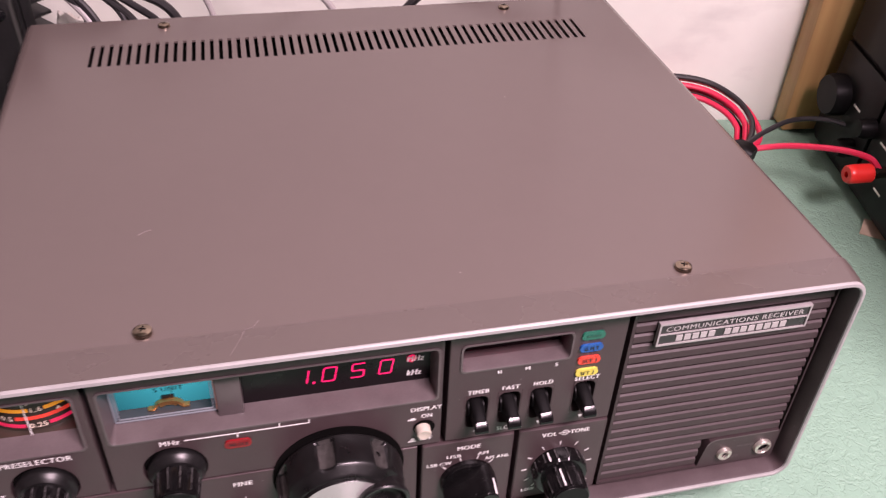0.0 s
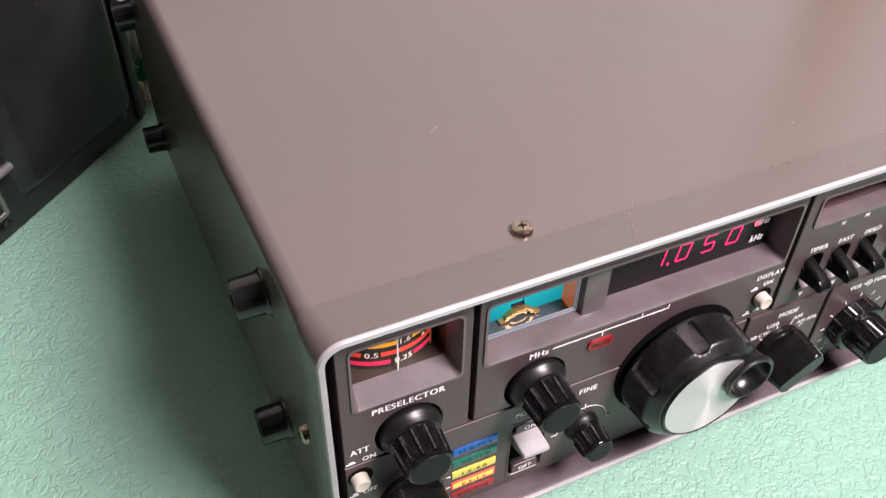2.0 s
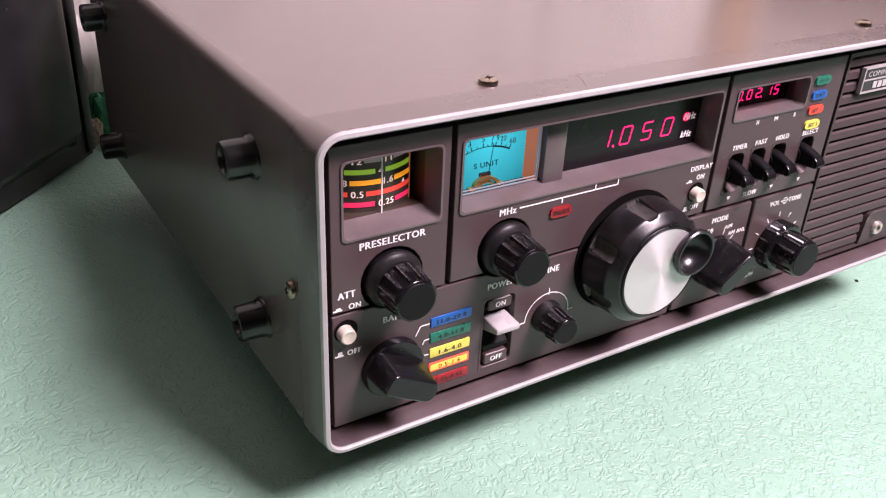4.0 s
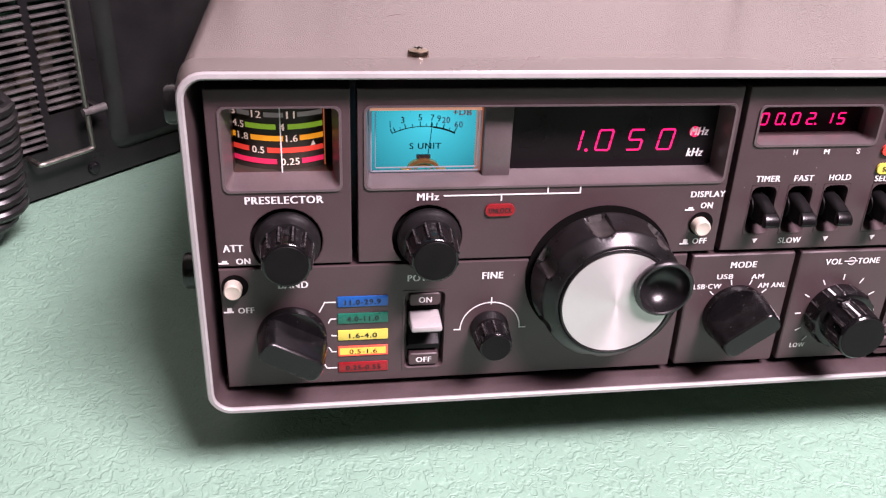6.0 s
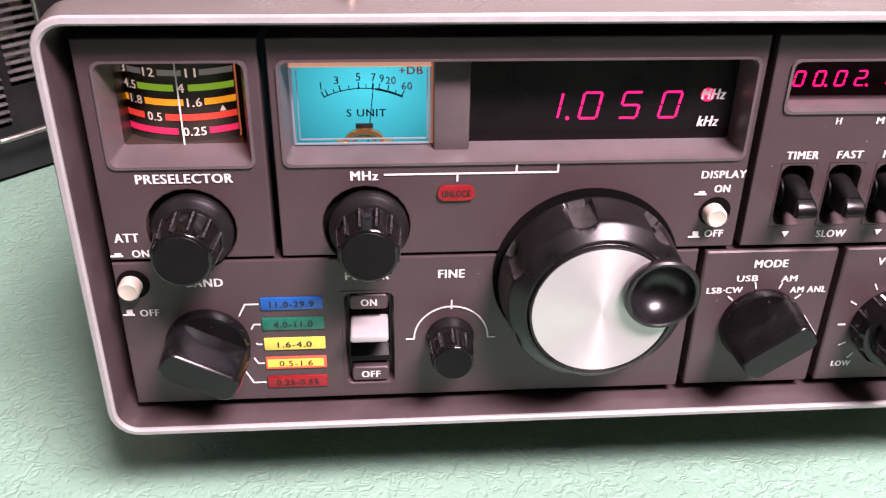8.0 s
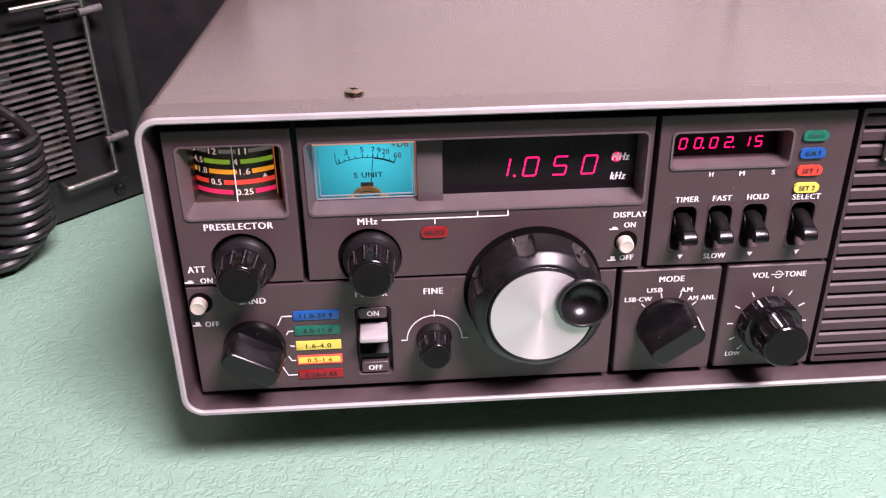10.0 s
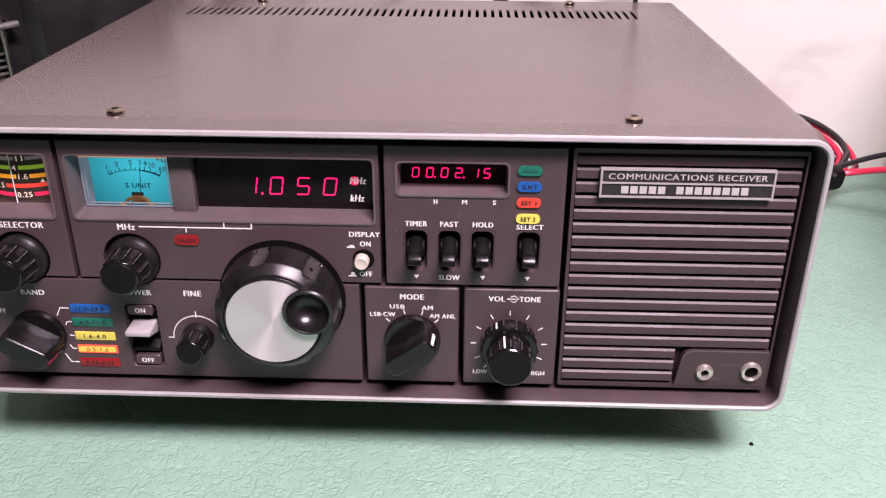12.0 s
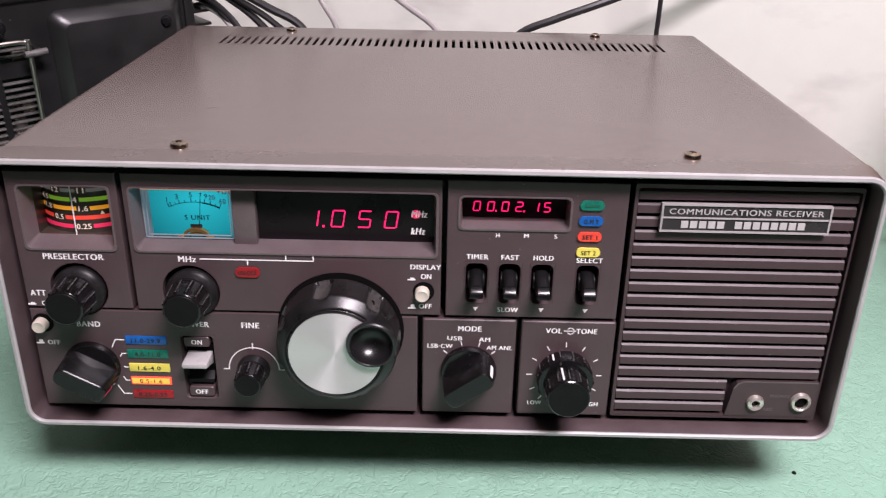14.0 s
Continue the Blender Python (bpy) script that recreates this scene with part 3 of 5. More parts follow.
def bezel(hole, inner, depth, lip=0.0006):
    """A moulded window surround that slopes back from a raised lip."""
    bm = bmesh.new()
    x0, x1, z0, z1 = hole
    a0, a1, b0, b1 = inner
    r = 0.0022
    loft(bm, [(rrect(x0 - 0.0009, x1 + 0.0009, z0 - 0.0009, z1 + 0.0006, r), 0.0002), (rrect(x0 - 0.0008, x1 + 0.0008, z0 - 0.0008, z1 + 0.0005, r), -lip),
              (rrect(x0, x1, z0, z1, r), -lip), (rrect(x0 + 0.0003, x1 - 0.0003, z0 + 0.0004, z1 - 0.0002, r), 0.0004), (rrect(a0, a1, b0, b1, 0.0007), depth)], False, False)
    return bm


def tunnel(inner, y0, y1):
    """The lining of a deep window, with walls half a millimetre thick."""
    a0, a1, b0, b1 = inner
    outer, wall = rect(a0 - 0.0005, a1 + 0.0005, b0 - 0.0005, b1 + 0.0005), rect(a0, a1, b0, b1)
    bm = loft(bmesh.new(), [(outer, y0), (outer, y1), (wall, y1), (wall, y0)], False, False)
    rows = sorted(bm.verts, key=lambda v: v.index)
    for i in range(4):
        bm.faces.new((rows[i], rows[(i + 1) % 4], rows[12 + (i + 1) % 4], rows[12 + i]))
    return bm


# preselector window and its dial
part("window_bezel", bezel(PW, (-0.1668, -0.1338, 0.1200, 0.1442), 0.0078), BEZEL, preselector_panel)
part("dial_housing", tunnel((-0.1668, -0.1338, 0.1200, 0.1442), 0.0078, 0.0215), DRUM, preselector_panel, "dark lining behind the dial window")
DR, DC, DF = 0.0230, -0.1503, 0.0095


def drum_y(x):
    """Depth of the face of the upright dial drum."""
    return DF + DR - math.sqrt(DR * DR - (x - DC) ** 2)


def drum_patch(outline, lift):
    """A thin patch bent round the drum; the outline is given in x and z as (lower, upper) pairs."""
    bm = bmesh.new()
    rows = [[bm.verts.new((x, drum_y(x) - up, z)) for x, z0, z1 in outline for z in (z0, z1)] for up in (0.0, lift)]
    for i in range(len(outline) - 1):
        k = 2 * i
        a, b = rows
        bm.faces.new((b[k], b[k + 2], b[k + 3], b[k + 1]))
        bm.faces.new((a[k + 1], a[k + 3], a[k + 2], a[k]))
        bm.faces.new((a[k], a[k + 2], b[k + 2], b[k]))
        bm.faces.new((a[k + 3], a[k + 1], b[k + 1], b[k + 3]))
    for k in (0, 2 * len(outline) - 2):
        bm.faces.new((rows[0][k], rows[1][k], rows[1][k + 1], rows[0][k + 1]))
    return bm


def along(x0, x1, n):
    return [x0 + (x1 - x0) * i / n for i in range(n + 1)]


bm = drum_patch([(x, 0.1140, 0.1460) for x in along(DC - 0.0180, DC + 0.0180, 40)], 0.0008)
for v in bm.verts:
    v.co.y += 0.0009
dial = part("dial_drum", bm, DRUM, receiver, "black upright dial drum with coloured lit band arcs")
ROWZ = {"grey": 0.1392, "green": 0.1351, "orange": 0.1311, "red": 0.1269, "pink": 0.1229}
for key, spans in {"grey": ((-0.1650, -0.1608), (-0.1561, -0.1497), (-0.1451, -0.1369)), "green": ((-0.1624, -0.1523), (-0.1484, -0.1369)),
                   "orange": ((-0.1669, -0.1659), (-0.1608, -0.1501), (-0.1446, -0.1368)), "red": ((-0.1670, -0.1615), (-0.1555, -0.1368)),
                   "pink": ((-0.1671, -0.1524), (-0.1441, -0.1368))}.items():
    h = 0.0008 if key == "grey" else 0.0009
    for s0, s1 in spans:
        part("band_arc", drum_patch([(x, ROWZ[key] - h, ROWZ[key] + h) for x in along(s0, s1, 8)], 0.00012), BARS[key], dial, smooth=False)
for text, x, key, w in (("3", -0.1664, "grey", 0.0016), ("12", -0.1586, "grey", 0.0032), ("11", -0.1473, "grey", 0.0028), ("4.5", -0.1648, "green", 0.0038),
                        ("4", -0.1503, "green", 0.0019), ("1.8", -0.1634, "orange", 0.0036), ("1.6", -0.1472, "orange", 0.0039), ("0.5", -0.1585, "red", 0.0041), ("0.25", -0.1480, "pink", 0.0062)):
    word = lettering(text, x, ROWZ[key], w, 0.0024, 0.0, BARS["white"], dial, bold=0.035)
    for v in word.data.vertices:
        v.co.y += drum_y(v.co.x) - 0.0002
part("dial_triangle", drum_patch([(-0.1410, 0.1280, 0.1281), (-0.1402, 0.1280, 0.1296), (-0.1394, 0.1280, 0.1281)], 0.00015), BARS["white"], dial, smooth=False)
for x0, x1 in ((-0.1668, -0.1632), (-0.1396, -0.1370)):
    part("tan_mark", drum_patch([(x0, 0.1171, 0.1184), ((x0 + x1) / 2, 0.1171, 0.1180), (x1, 0.1171, 0.1173)], 0.00012), AMBER, dial, smooth=False)
part("lit_edge", drum_patch([(-0.1366, 0.1165, 0.1440), (-0.1362, 0.1165, 0.1440)], 0.00020), AMBERWALL, dial, "thin amber-lit edge of the scale", smooth=False)
needle = bmesh.new()
box(needle, -0.15095, -0.15055, 0.0074, 0.0077, 0.1190, 0.1443)
part("dial_pointer", needle, INK, dial, "thin white pointer line", smooth=False)

# meter, pillar and frequency display
part("window_bezel", bezel(MW, (-0.1215, 0.0019, 0.1190, 0.1442), 0.0094), BEZEL, display_panel)
part("window_pillar", box(bmesh.new(), -0.0829, -0.0730, 0.0053, 0.0112, 0.1174, 0.1443, 0.0007), BEZEL, display_panel)
meter = part("signal_meter", box(bmesh.new(), -0.1214, -0.0830, 0.0172, 0.0186, 0.1150, 0.1424), METERGLOW, receiver, "backlit blue signal meter with a black scale")
MYY = 0.0171
part("meter_side", box(bmesh.new(), -0.0835, -0.0828, 0.0086, 0.0172, 0.1160, 0.1418), AMBERWALL, meter, "amber-lit side wall of the meter")
part("meter_side", box(bmesh.new(), -0.1218, -0.1213, 0.0086, 0.0172, 0.1160, 0.1418), PALECLEAR, meter, "pale side wall of the meter")
part("meter_top", box(bmesh.new(), -0.1213, -0.0835, 0.0078, 0.0172, 0.1409, 0.1416, 0.0002), AMBER, meter, "amber-lit clear plastic edge")
part("meter_floor", box(bmesh.new(), -0.1213, -0.0835, 0.0080, 0.0172, 0.1156, 0.1162), CLEARFLOOR, meter, "glossy floor of the meter")
for xa, xb, za, zb in ((-0.1212, -0.1207, 0.1192, 0.1408), (-0.11965, -0.11935, 0.1206, 0.1404), (-0.0838, -0.0834, 0.1192, 0.1408), (-0.0847, -0.0844, 0.1206, 0.1404), (-0.1207, -0.0838, 0.1191, 0.1196), (-0.11935, -0.0847, 0.1205, 0.12085)):
    part("cover_edge", box(bmesh.new(), xa, xb, 0.0077, 0.0084, za, zb, 0.0001), PALECLEAR, meter, "pale moulded edge of the clear cover")
MC, MR = (-0.1021, 0.1065), 0.0257


def meter_pt(a, r):
    return (MC[0] + r * math.sin(radians(a)), MC[1] + r * math.cos(radians(a)))


arc = [meter_pt(-25 + 50 * i / 24, MR) for i in range(25)]
strokes([arc], 0.00026, MYY, DARKINK, meter, "scale_arc")
strokes([arc[16:]], 0.0006, MYY - 0.0001, DARKINK, meter, "scale_arc")
strokes([[meter_pt(a, MR), meter_pt(a, MR + 0.0016)] for a in (-25, -22.5, -14, -2.5, 6, 10, 15.5, 25)], 0.00034, MYY, DARKINK, meter, "scale_ticks")
strokes([[meter_pt(a, MR), meter_pt(a, MR + 0.0010)] for a in (-18, -8.5, 2, 20.5)], 0.00024, MYY, DARKINK, meter, "scale_ticks")
for text, a, w, ink in (("3", -14.6, 0.0013, DARKINK), ("5", -2.4, 0.0013, DARKINK), ("7", 6.1, 0.0013, DARKINK), ("9", 10.6, 0.0013, DARKINK), ("20", 15.7, 0.0028, MAUVEINK), ("60", 25.2, 0.0029, MAUVEINK)):
    px, pz = meter_pt(a, MR + 0.0033)
    lettering(text, px, pz, w, 0.0022, MYY, ink, meter, bold=0.02)
strokes([[meter_pt(-24.4, MR + 0.0024), meter_pt(-23.0, MR + 0.0042)]], 0.0003, MYY, DARKINK, meter, "scale_numeral")
lettering("+DB", -0.0886, 0.1372, 0.0066, 0.0022, MYY, REDINK, meter, bold=0.03)
lettering("S UNIT", -0.1013, 0.1250, 0.0112, 0.0022, MYY, DARKINK, meter, bold=0.03)
strokes([[(-0.1010, 0.1166), (-0.0991, 0.1334)]], 0.00028, 0.0163, DARKINK, meter, "meter_needle")
half = [(0.0057 * math.cos(math.pi * i / 20), 0.0036 * math.sin(math.pi * i / 20)) for i in range(21)]
bm = bmesh.new()
prism(bm, [(-0.1020 + a, 0.1172 + b) for a, b in half] + [(-0.1020 + a * 0.76, 0.1172 + b * 0.66) for a, b in reversed(half)], 0.0144, 0.0166)
part("moving_coil", bm, GOLD, meter, "copper-coloured meter movement")
bm = bmesh.new()
prism(bm, [(-0.1020 + a * 0.60, 0.1172 + b * 0.50) for a, b in half] + [(-0.1020 + a * 0.40, 0.1172 + b * 0.24) for a, b in reversed(half)], 0.0150, 0.0168)
part("inner_coil", bm, GOLD, meter, "copper-coloured inner ring")
part("coil_shade", box(bmesh.new(), -0.1044, -0.0995, 0.0162, 0.0171, 0.1207, 0.1219), DARKINK, meter, smooth=False)
for ox in (-0.1086, -0.0954):
    part("coil_bracket", box(bmesh.new(), ox - 0.0014, ox + 0.0014, 0.0140, 0.0166, 0.1166, 0.1174, 0.0003), GOLD, meter)

readout = part("frequency_display", box(bmesh.new(), -0.0738, 0.0022, 0.0094, 0.0110, 0.1180, 0.1444), SMOKE, receiver, "black glass display showing red digits")
SEGS = {"0": "abcdef", "1": "bc", "2": "abged", "5": "afgcd", "7": "fabc"}


def digit(ch, cx, cz, w, h, y, slant, t, parent):
    """A seven-segment digit of lit bars."""
    a, b = w / 2, h / 2
    ends = {"a": ((-a, b), (a, b)), "b": ((a, b), (a, 0)), "c": ((a, 0), (a, -b)), "d": ((-a, -b), (a, -b)), "e": ((-a, 0), (-a, -b)), "f": ((-a, b), (-a, 0)), "g": ((-a, 0), (a, 0))}
    g = t * 0.85
    for s in SEGS[ch]:
        (x0, z0), (x1, z1) = ends[s]
        d = Vector((x1 - x0, z1 - z0))
        d.normalize()
        p = [(x0 + d.x * g, z0 + d.y * g), (x1 - d.x * g, z1 - d.y * g)]
        strokes([[(cx + u + slant * v, cz + v) for u, v in p]], t, y, LED, parent, "segment")


def dot(cx, cz, r, y, mat, parent, name="decimal_point"):
    part(name, lathe(bmesh.new(), [(r, y - 0.0002), (r, y)], cx, cz, 14), mat, parent, smooth=False)


for ch, cx in (("1", -0.0499), ("0", -0.0389), ("5", -0.0275), ("0", -0.0162)):
    digit(ch, cx, 0.1291, 0.0050, 0.0074, 0.0093, 0.17, 0.00062, readout)
dot(-0.0452, 0.1255, 0.00055, 0.0093, LED, readout)
lettering("MHz", -0.0042, 0.1322, 0.0068, 0.0030, 0.0088, INK, readout, slant=0.15)
lettering("kHz", -0.0047, 0.1243, 0.0060, 0.0030, 0.0088, INK, readout, slant=0.15)
dot(-0.0058, 0.1319, 0.0020, 0.0093, LEDDOT, readout, "unit_lamp")

# clock display
part("window_bezel", bezel(CW, (0.0138, 0.0572, 0.1312, 0.1434), 0.0060), BEZEL, clock_panel)
part("display_lining", tunnel((0.0138, 0.0572, 0.1312, 0.1434), 0.0060, 0.0099), RECESS, clock_panel)
clock = part("clock_display", box(bmesh.new(), 0.0134, 0.0576, 0.0098, 0.0120, 0.1308, 0.1438), REDGLASS, receiver, "dark red display showing elapsed time digits")
for ch, cx in (("0", 0.0199), ("0", 0.0258), ("0", 0.0319), ("2", 0.0378), ("1", 0.0446), ("5", 0.0496)):
    digit(ch, cx, 0.1361, 0.0026, 0.0041, 0.0097, 0.12, 0.00048, clock)
dot(0.0279, 0.1341, 0.0004, 0.0097, LED, clock)
dot(0.0398, 0.1341, 0.0004, 0.0097, LED, clock)

# printed words and lines on the panels
PY = -0.0003
for text, x, z, w, h in (
    ("PRESELECTOR", -0.1503, 0.1131, 0.0258, 0.0027), ("MHz", -0.1021, 0.1131, 0.0076, 0.0027), ("ATT", -0.1682, 0.0956, 0.0068, 0.0027), ("ON", -0.1651, 0.0906, 0.0048, 0.0023),
    ("OFF", -0.1654, 0.0711, 0.0056, 0.0023), ("BAND", -0.1487, 0.0807, 0.0104, 0.0026), ("POWER", -0.1022, 0.0817, 0.0128, 0.0026), ("FINE", -0.0777, 0.0817, 0.0078, 0.0027),
    ("DISPLAY", -0.0012, 0.1117, 0.0130, 0.0023), ("ON", -0.0010, 0.1073, 0.0046, 0.0023), ("OFF", -0.0012, 0.0931, 0.0056, 0.0023),
    ("H", 0.0286, 0.1271, 0.0016, 0.0019), ("M", 0.0405, 0.1271, 0.0021, 0.0019), ("S", 0.0527, 0.1271, 0.0014, 0.0019),
    ("TIMER", 0.0205, 0.1171, 0.0094, 0.0023), ("FAST", 0.0343, 0.1171, 0.0076, 0.0023), ("HOLD", 0.0483, 0.1171, 0.0086, 0.0023), ("SELECT", 0.0677, 0.1164, 0.0112, 0.0023),
    ("SLOW", 0.0344, 0.0922, 0.0090, 0.0023), ("MODE", 0.0184, 0.0824, 0.0104, 0.0026), ("LSB\u00b7CW", 0.0055, 0.0735, 0.0112, 0.0021), ("USB", 0.0119, 0.0775, 0.0066, 0.0021),
    ("AM", 0.0250, 0.0771, 0.0050, 0.0021), ("AM ANL", 0.0317, 0.0731, 0.0114, 0.0021), ("VOL", 0.0551, 0.0823, 0.0072, 0.0025), ("TONE", 0.0694, 0.0823, 0.0092, 0.0025),
    ("LOW", 0.0487, 0.0449, 0.0064, 0.0021), ("HIGH", 0.0740, 0.0446, 0.0072, 0.0021),
):
    lettering(text, x, z, w, h, PY, INK, receiver)
strokes([[(-0.0965, 0.1133), (-0.0487, 0.1133), (-0.0487, 0.1155)], [(-0.0603, 0.1133), (-0.0603, 0.1155)], [(-0.0766, 0.1133), (-0.0766, 0.1112)]], 0.0005, PY + 0.0001, INK, receiver, "scale_line")
FC = (-0.0775, 0.0592)
arc = [(FC[0] + 0.0112 * math.cos(math.pi * i / 24), FC[1] + 0.0112 * math.sin(math.pi * i / 24)) for i in range(25)]
strokes([[(FC[0] + 0.0134, FC[1])] + arc + [(FC[0] - 0.0134, FC[1])], [(FC[0], FC[1] + 0.0106), (FC[0], FC[1] + 0.0132)]], 0.00045, PY + 0.0001, INK, receiver, "fine_tuning_arc")
for x, z, out in ((-0.1717, 0.0905, True), (-0.1714, 0.0711, False), (-0.0072, 0.1062, True), (-0.0070, 0.0926, False)):
    bm = bmesh.new()
    box(bm, x - 0.0017, x + 0.0017, PY - 0.0001, PY + 0.0001, z - 0.0008, z - 0.0003)
    box(bm, x - 0.0005, x + 0.0012, PY - 0.0001, PY + 0.0001, z - 0.0003, z + (0.0004 if out else 0.0012))
    part("push_symbol", bm, INK, receiver, smooth=False)
for x in (0.0204, 0.0487, 0.0677):
    bm = bmesh.new()
    prism(bm, [(x - 0.0011, 0.0932), (x, 0.0914), (x + 0.0011, 0.0932)], PY - 0.0001, PY + 0.0001)
    part("triangle_mark", bm, INK, receiver, smooth=False)
# arrow ring between the two words over the volume knob
ring = [(0.0624 + 0.0015 * math.cos(radians(a)), 0.0823 + 0.0015 * math.sin(radians(a))) for a in range(-140, 141, 20)]
strokes([ring, [(0.0596, 0.0823), (0.0632, 0.0823)], [(0.0639, 0.0823), (0.0646, 0.0823)]], 0.0004, PY + 0.0001, INK, receiver, "arrow_mark")

# colour-coded band plates and their leader lines
BANDS = (("blue", 0.0730, "11.0-29.9"), ("green", 0.0660, "4.0-11.0"), ("yellow", 0.0589, "1.6-4.0"), ("orange", 0.0520, "0.5-1.6"), ("darkred", 0.0449, "0.25-0.55"))
for key, z, text in BANDS:
    bm = bmesh.new()
    box(bm, -0.1336, -0.1154, -0.0006, 0.001, z - 0.0021, z + 0.0021, 0.0003)
    plate = part("band_plate", bm, LAMPORANGE if key == "orange" else PILLS[key], receiver, {"orange": "lit orange-yellow band plate"}.get(key, key.replace("darkred", "dark red") + " band plate"))
    if key == "orange":
        part("lit_window", box(bmesh.new(), -0.1331, -0.1162, -0.00072, -0.0004, z - 0.0013, z + 0.0015, 0.0001), LAMPYELLOW, plate, "lit yellow middle of the plate", smooth=False)
    lettering(text, -0.1245, z, 0.0016 * len(text) ** 0.95, 0.0020, -0.0008, DARKINK, plate, bold=0.03)
BC = (-0.1500, 0.0592)
for z, reach in ((0.0730, 45), (0.0660, 22), (0.0589, 0), (0.0520, -22), (0.0449, -45)):
    q = (BC[0] + 0.0142 * math.cos(radians(reach)), BC[1] + 0.0142 * math.sin(radians(reach)))
    bend = (max(q[0] + abs(z - q[1]) * 0.5, q[0] + 0.0004), z)
    strokes([[q, bend, (-0.1343, z)]], 0.00045, PY + 0.0001, INK, receiver, "leader_line")
part("unlock_lamp", prism(bmesh.new(), rrect(-0.0820, -0.0717, 0.1054, 0.1098, 0.0020), -0.0009, 0.001), PILLS["darkred"], receiver, "dark red lamp lens, unlit")
lettering("UNLOCK", -0.0768, 0.1076, 0.0082, 0.0019, -0.0011, DARKINK, receiver, bold=0.03)
for key, z, text in (("green", 0.1413, ""), ("blue", 0.1344, "G.M.T"), ("coral", 0.1274, "SET 1"), ("yellow", 0.1203, "SET 2")):
    bm = bmesh.new()
    prism(bm, rrect(0.0617, 0.0716, z - 0.0020, z + 0.0020, 0.0019), -0.0010, 0.001)
    lens = part("clock_lamp", bm, PILLS[key], receiver, {"coral": "red"}.get(key, key) + " lens of a clock lamp")
    if text:
        lettering(text, 0.0667, z, 0.0062, 0.0019, -0.0012, DARKINK, lens, bold=0.03)
    else:
        strokes([[(0.0642, z), (0.0691, z)]], 0.0010, -0.0011, FAINTINK, lens, "unreadable_word")


# ---------------------------------------------------------------- knobs, switches and jacks
def flutes(n, depth, y0, y1, phase=0.0):
    """Ridges round a knob between two depths."""
    def shape(a, y):
        if not y0 <= y <= y1:
            return 1.0
        return 1.0 - depth * (1.0 - max(0.0, math.cos(n * a / 2 + phase) ** 2) ** 7)
    return shape


def ribs(n, rise, y0, y1, phase=0.0):
    """Narrow raised ribs round a knob between two depths."""
    def shape(a, y):
        return 1.0 + (rise * max(0.0, math.cos(n * a / 2 + phase) ** 2 * 1.3 - 0.3) ** 3 if y0 <= y <= y1 else 0.0)
    return shape


def highlight_ribs(grip, c, count, r0, r1, y0, y1, phase=0.0):
    """Pale crests of the ribs round a grip; the highlight is painted into their colour."""
    for i in range(count):
        a = phase + 2 * math.pi * i / count
        ca, sa = math.cos(a), math.sin(a)
        rings = [([(c[0] + ca * p - sa * q, c[1] + sa * p + ca * q) for p, q in ((r - 0.0005, -0.00036), (r, -0.00024), (r, 0.00024), (r - 0.0005, 0.00036))], y) for r, y in ((r0, y0), (r1, y1))]
        part("rib", loft(bmesh.new(), rings), RIBGLINT, grip, smooth=False)


def skirted_knob(name, c, r_skirt, r_body, front, label, count=12):
    """A black knob: flared skirt, ribbed body and flat cap."""
    bm = bmesh.new()
    lathe(bm, [(r_skirt * 0.90, 0.004), (r_skirt, 0.0005), (r_skirt, -0.0008), (r_skirt * 0.985, -0.0015), (r_skirt * 0.93, -0.0022), (r_skirt * 0.87, -0.0032), (r_skirt * 0.82, -0.0046), (r_skirt * 0.70, -0.0050)], c[0], c[1], 56)
    skirt = part(name, bm, SKIRTBLACK, receiver, label)
    bm = bmesh.new()
    lathe(bm, [(r_body * 1.06, -0.003), (r_body * 1.05, -0.0056), (r_body * 1.045, -0.0058), (r_body * 0.965, front + 0.0014), (r_body * 0.96, front + 0.0013), (r_body * 1.0, front + 0.0011), (r_body * 0.99, front + 0.0005), (r_body * 0.94, front + 0.0001), (r_body * 0.90, front)],
          c[0], c[1], 288, ribs(count, 0.12, front + 0.00135, -0.0057, math.pi / 2))
    grip = part("grip", bm, BLACK, skirt)
    highlight_ribs(grip, c, count, r_body * 1.17, r_body * 1.08, -0.0060, front + 0.0018, math.pi / count)
    bm = bmesh.new()
    lathe(bm, [(r_body * 0.90, front), (r_body * 0.88, front - 0.0002), (r_body * 0.05, front - 0.0002)], c[0], c[1], 40)
    part("cap", bm, SATIN, skirt)
    return skirt


preselector_knob = skirted_knob("preselector_knob", (-0.1499, 0.0972), 0.0112, 0.0079, -0.0174, "round black ridged knob")
mhz_knob = skirted_knob("megahertz_knob", (-0.1013, 0.0972), 0.0112, 0.0079, -0.0174, "round black ridged knob")
fine_knob = skirted_knob("fine_tuning_knob", (-0.0777, 0.0594), 0.0073, 0.0059, -0.0140, "small black ridged knob with a white mark", 10)
part("pointer_mark", box(bmesh.new(), -0.07800, -0.07740, -0.0122, -0.0062, 0.0648, 0.0656), INK, fine_knob, "white pointer line", smooth=False)


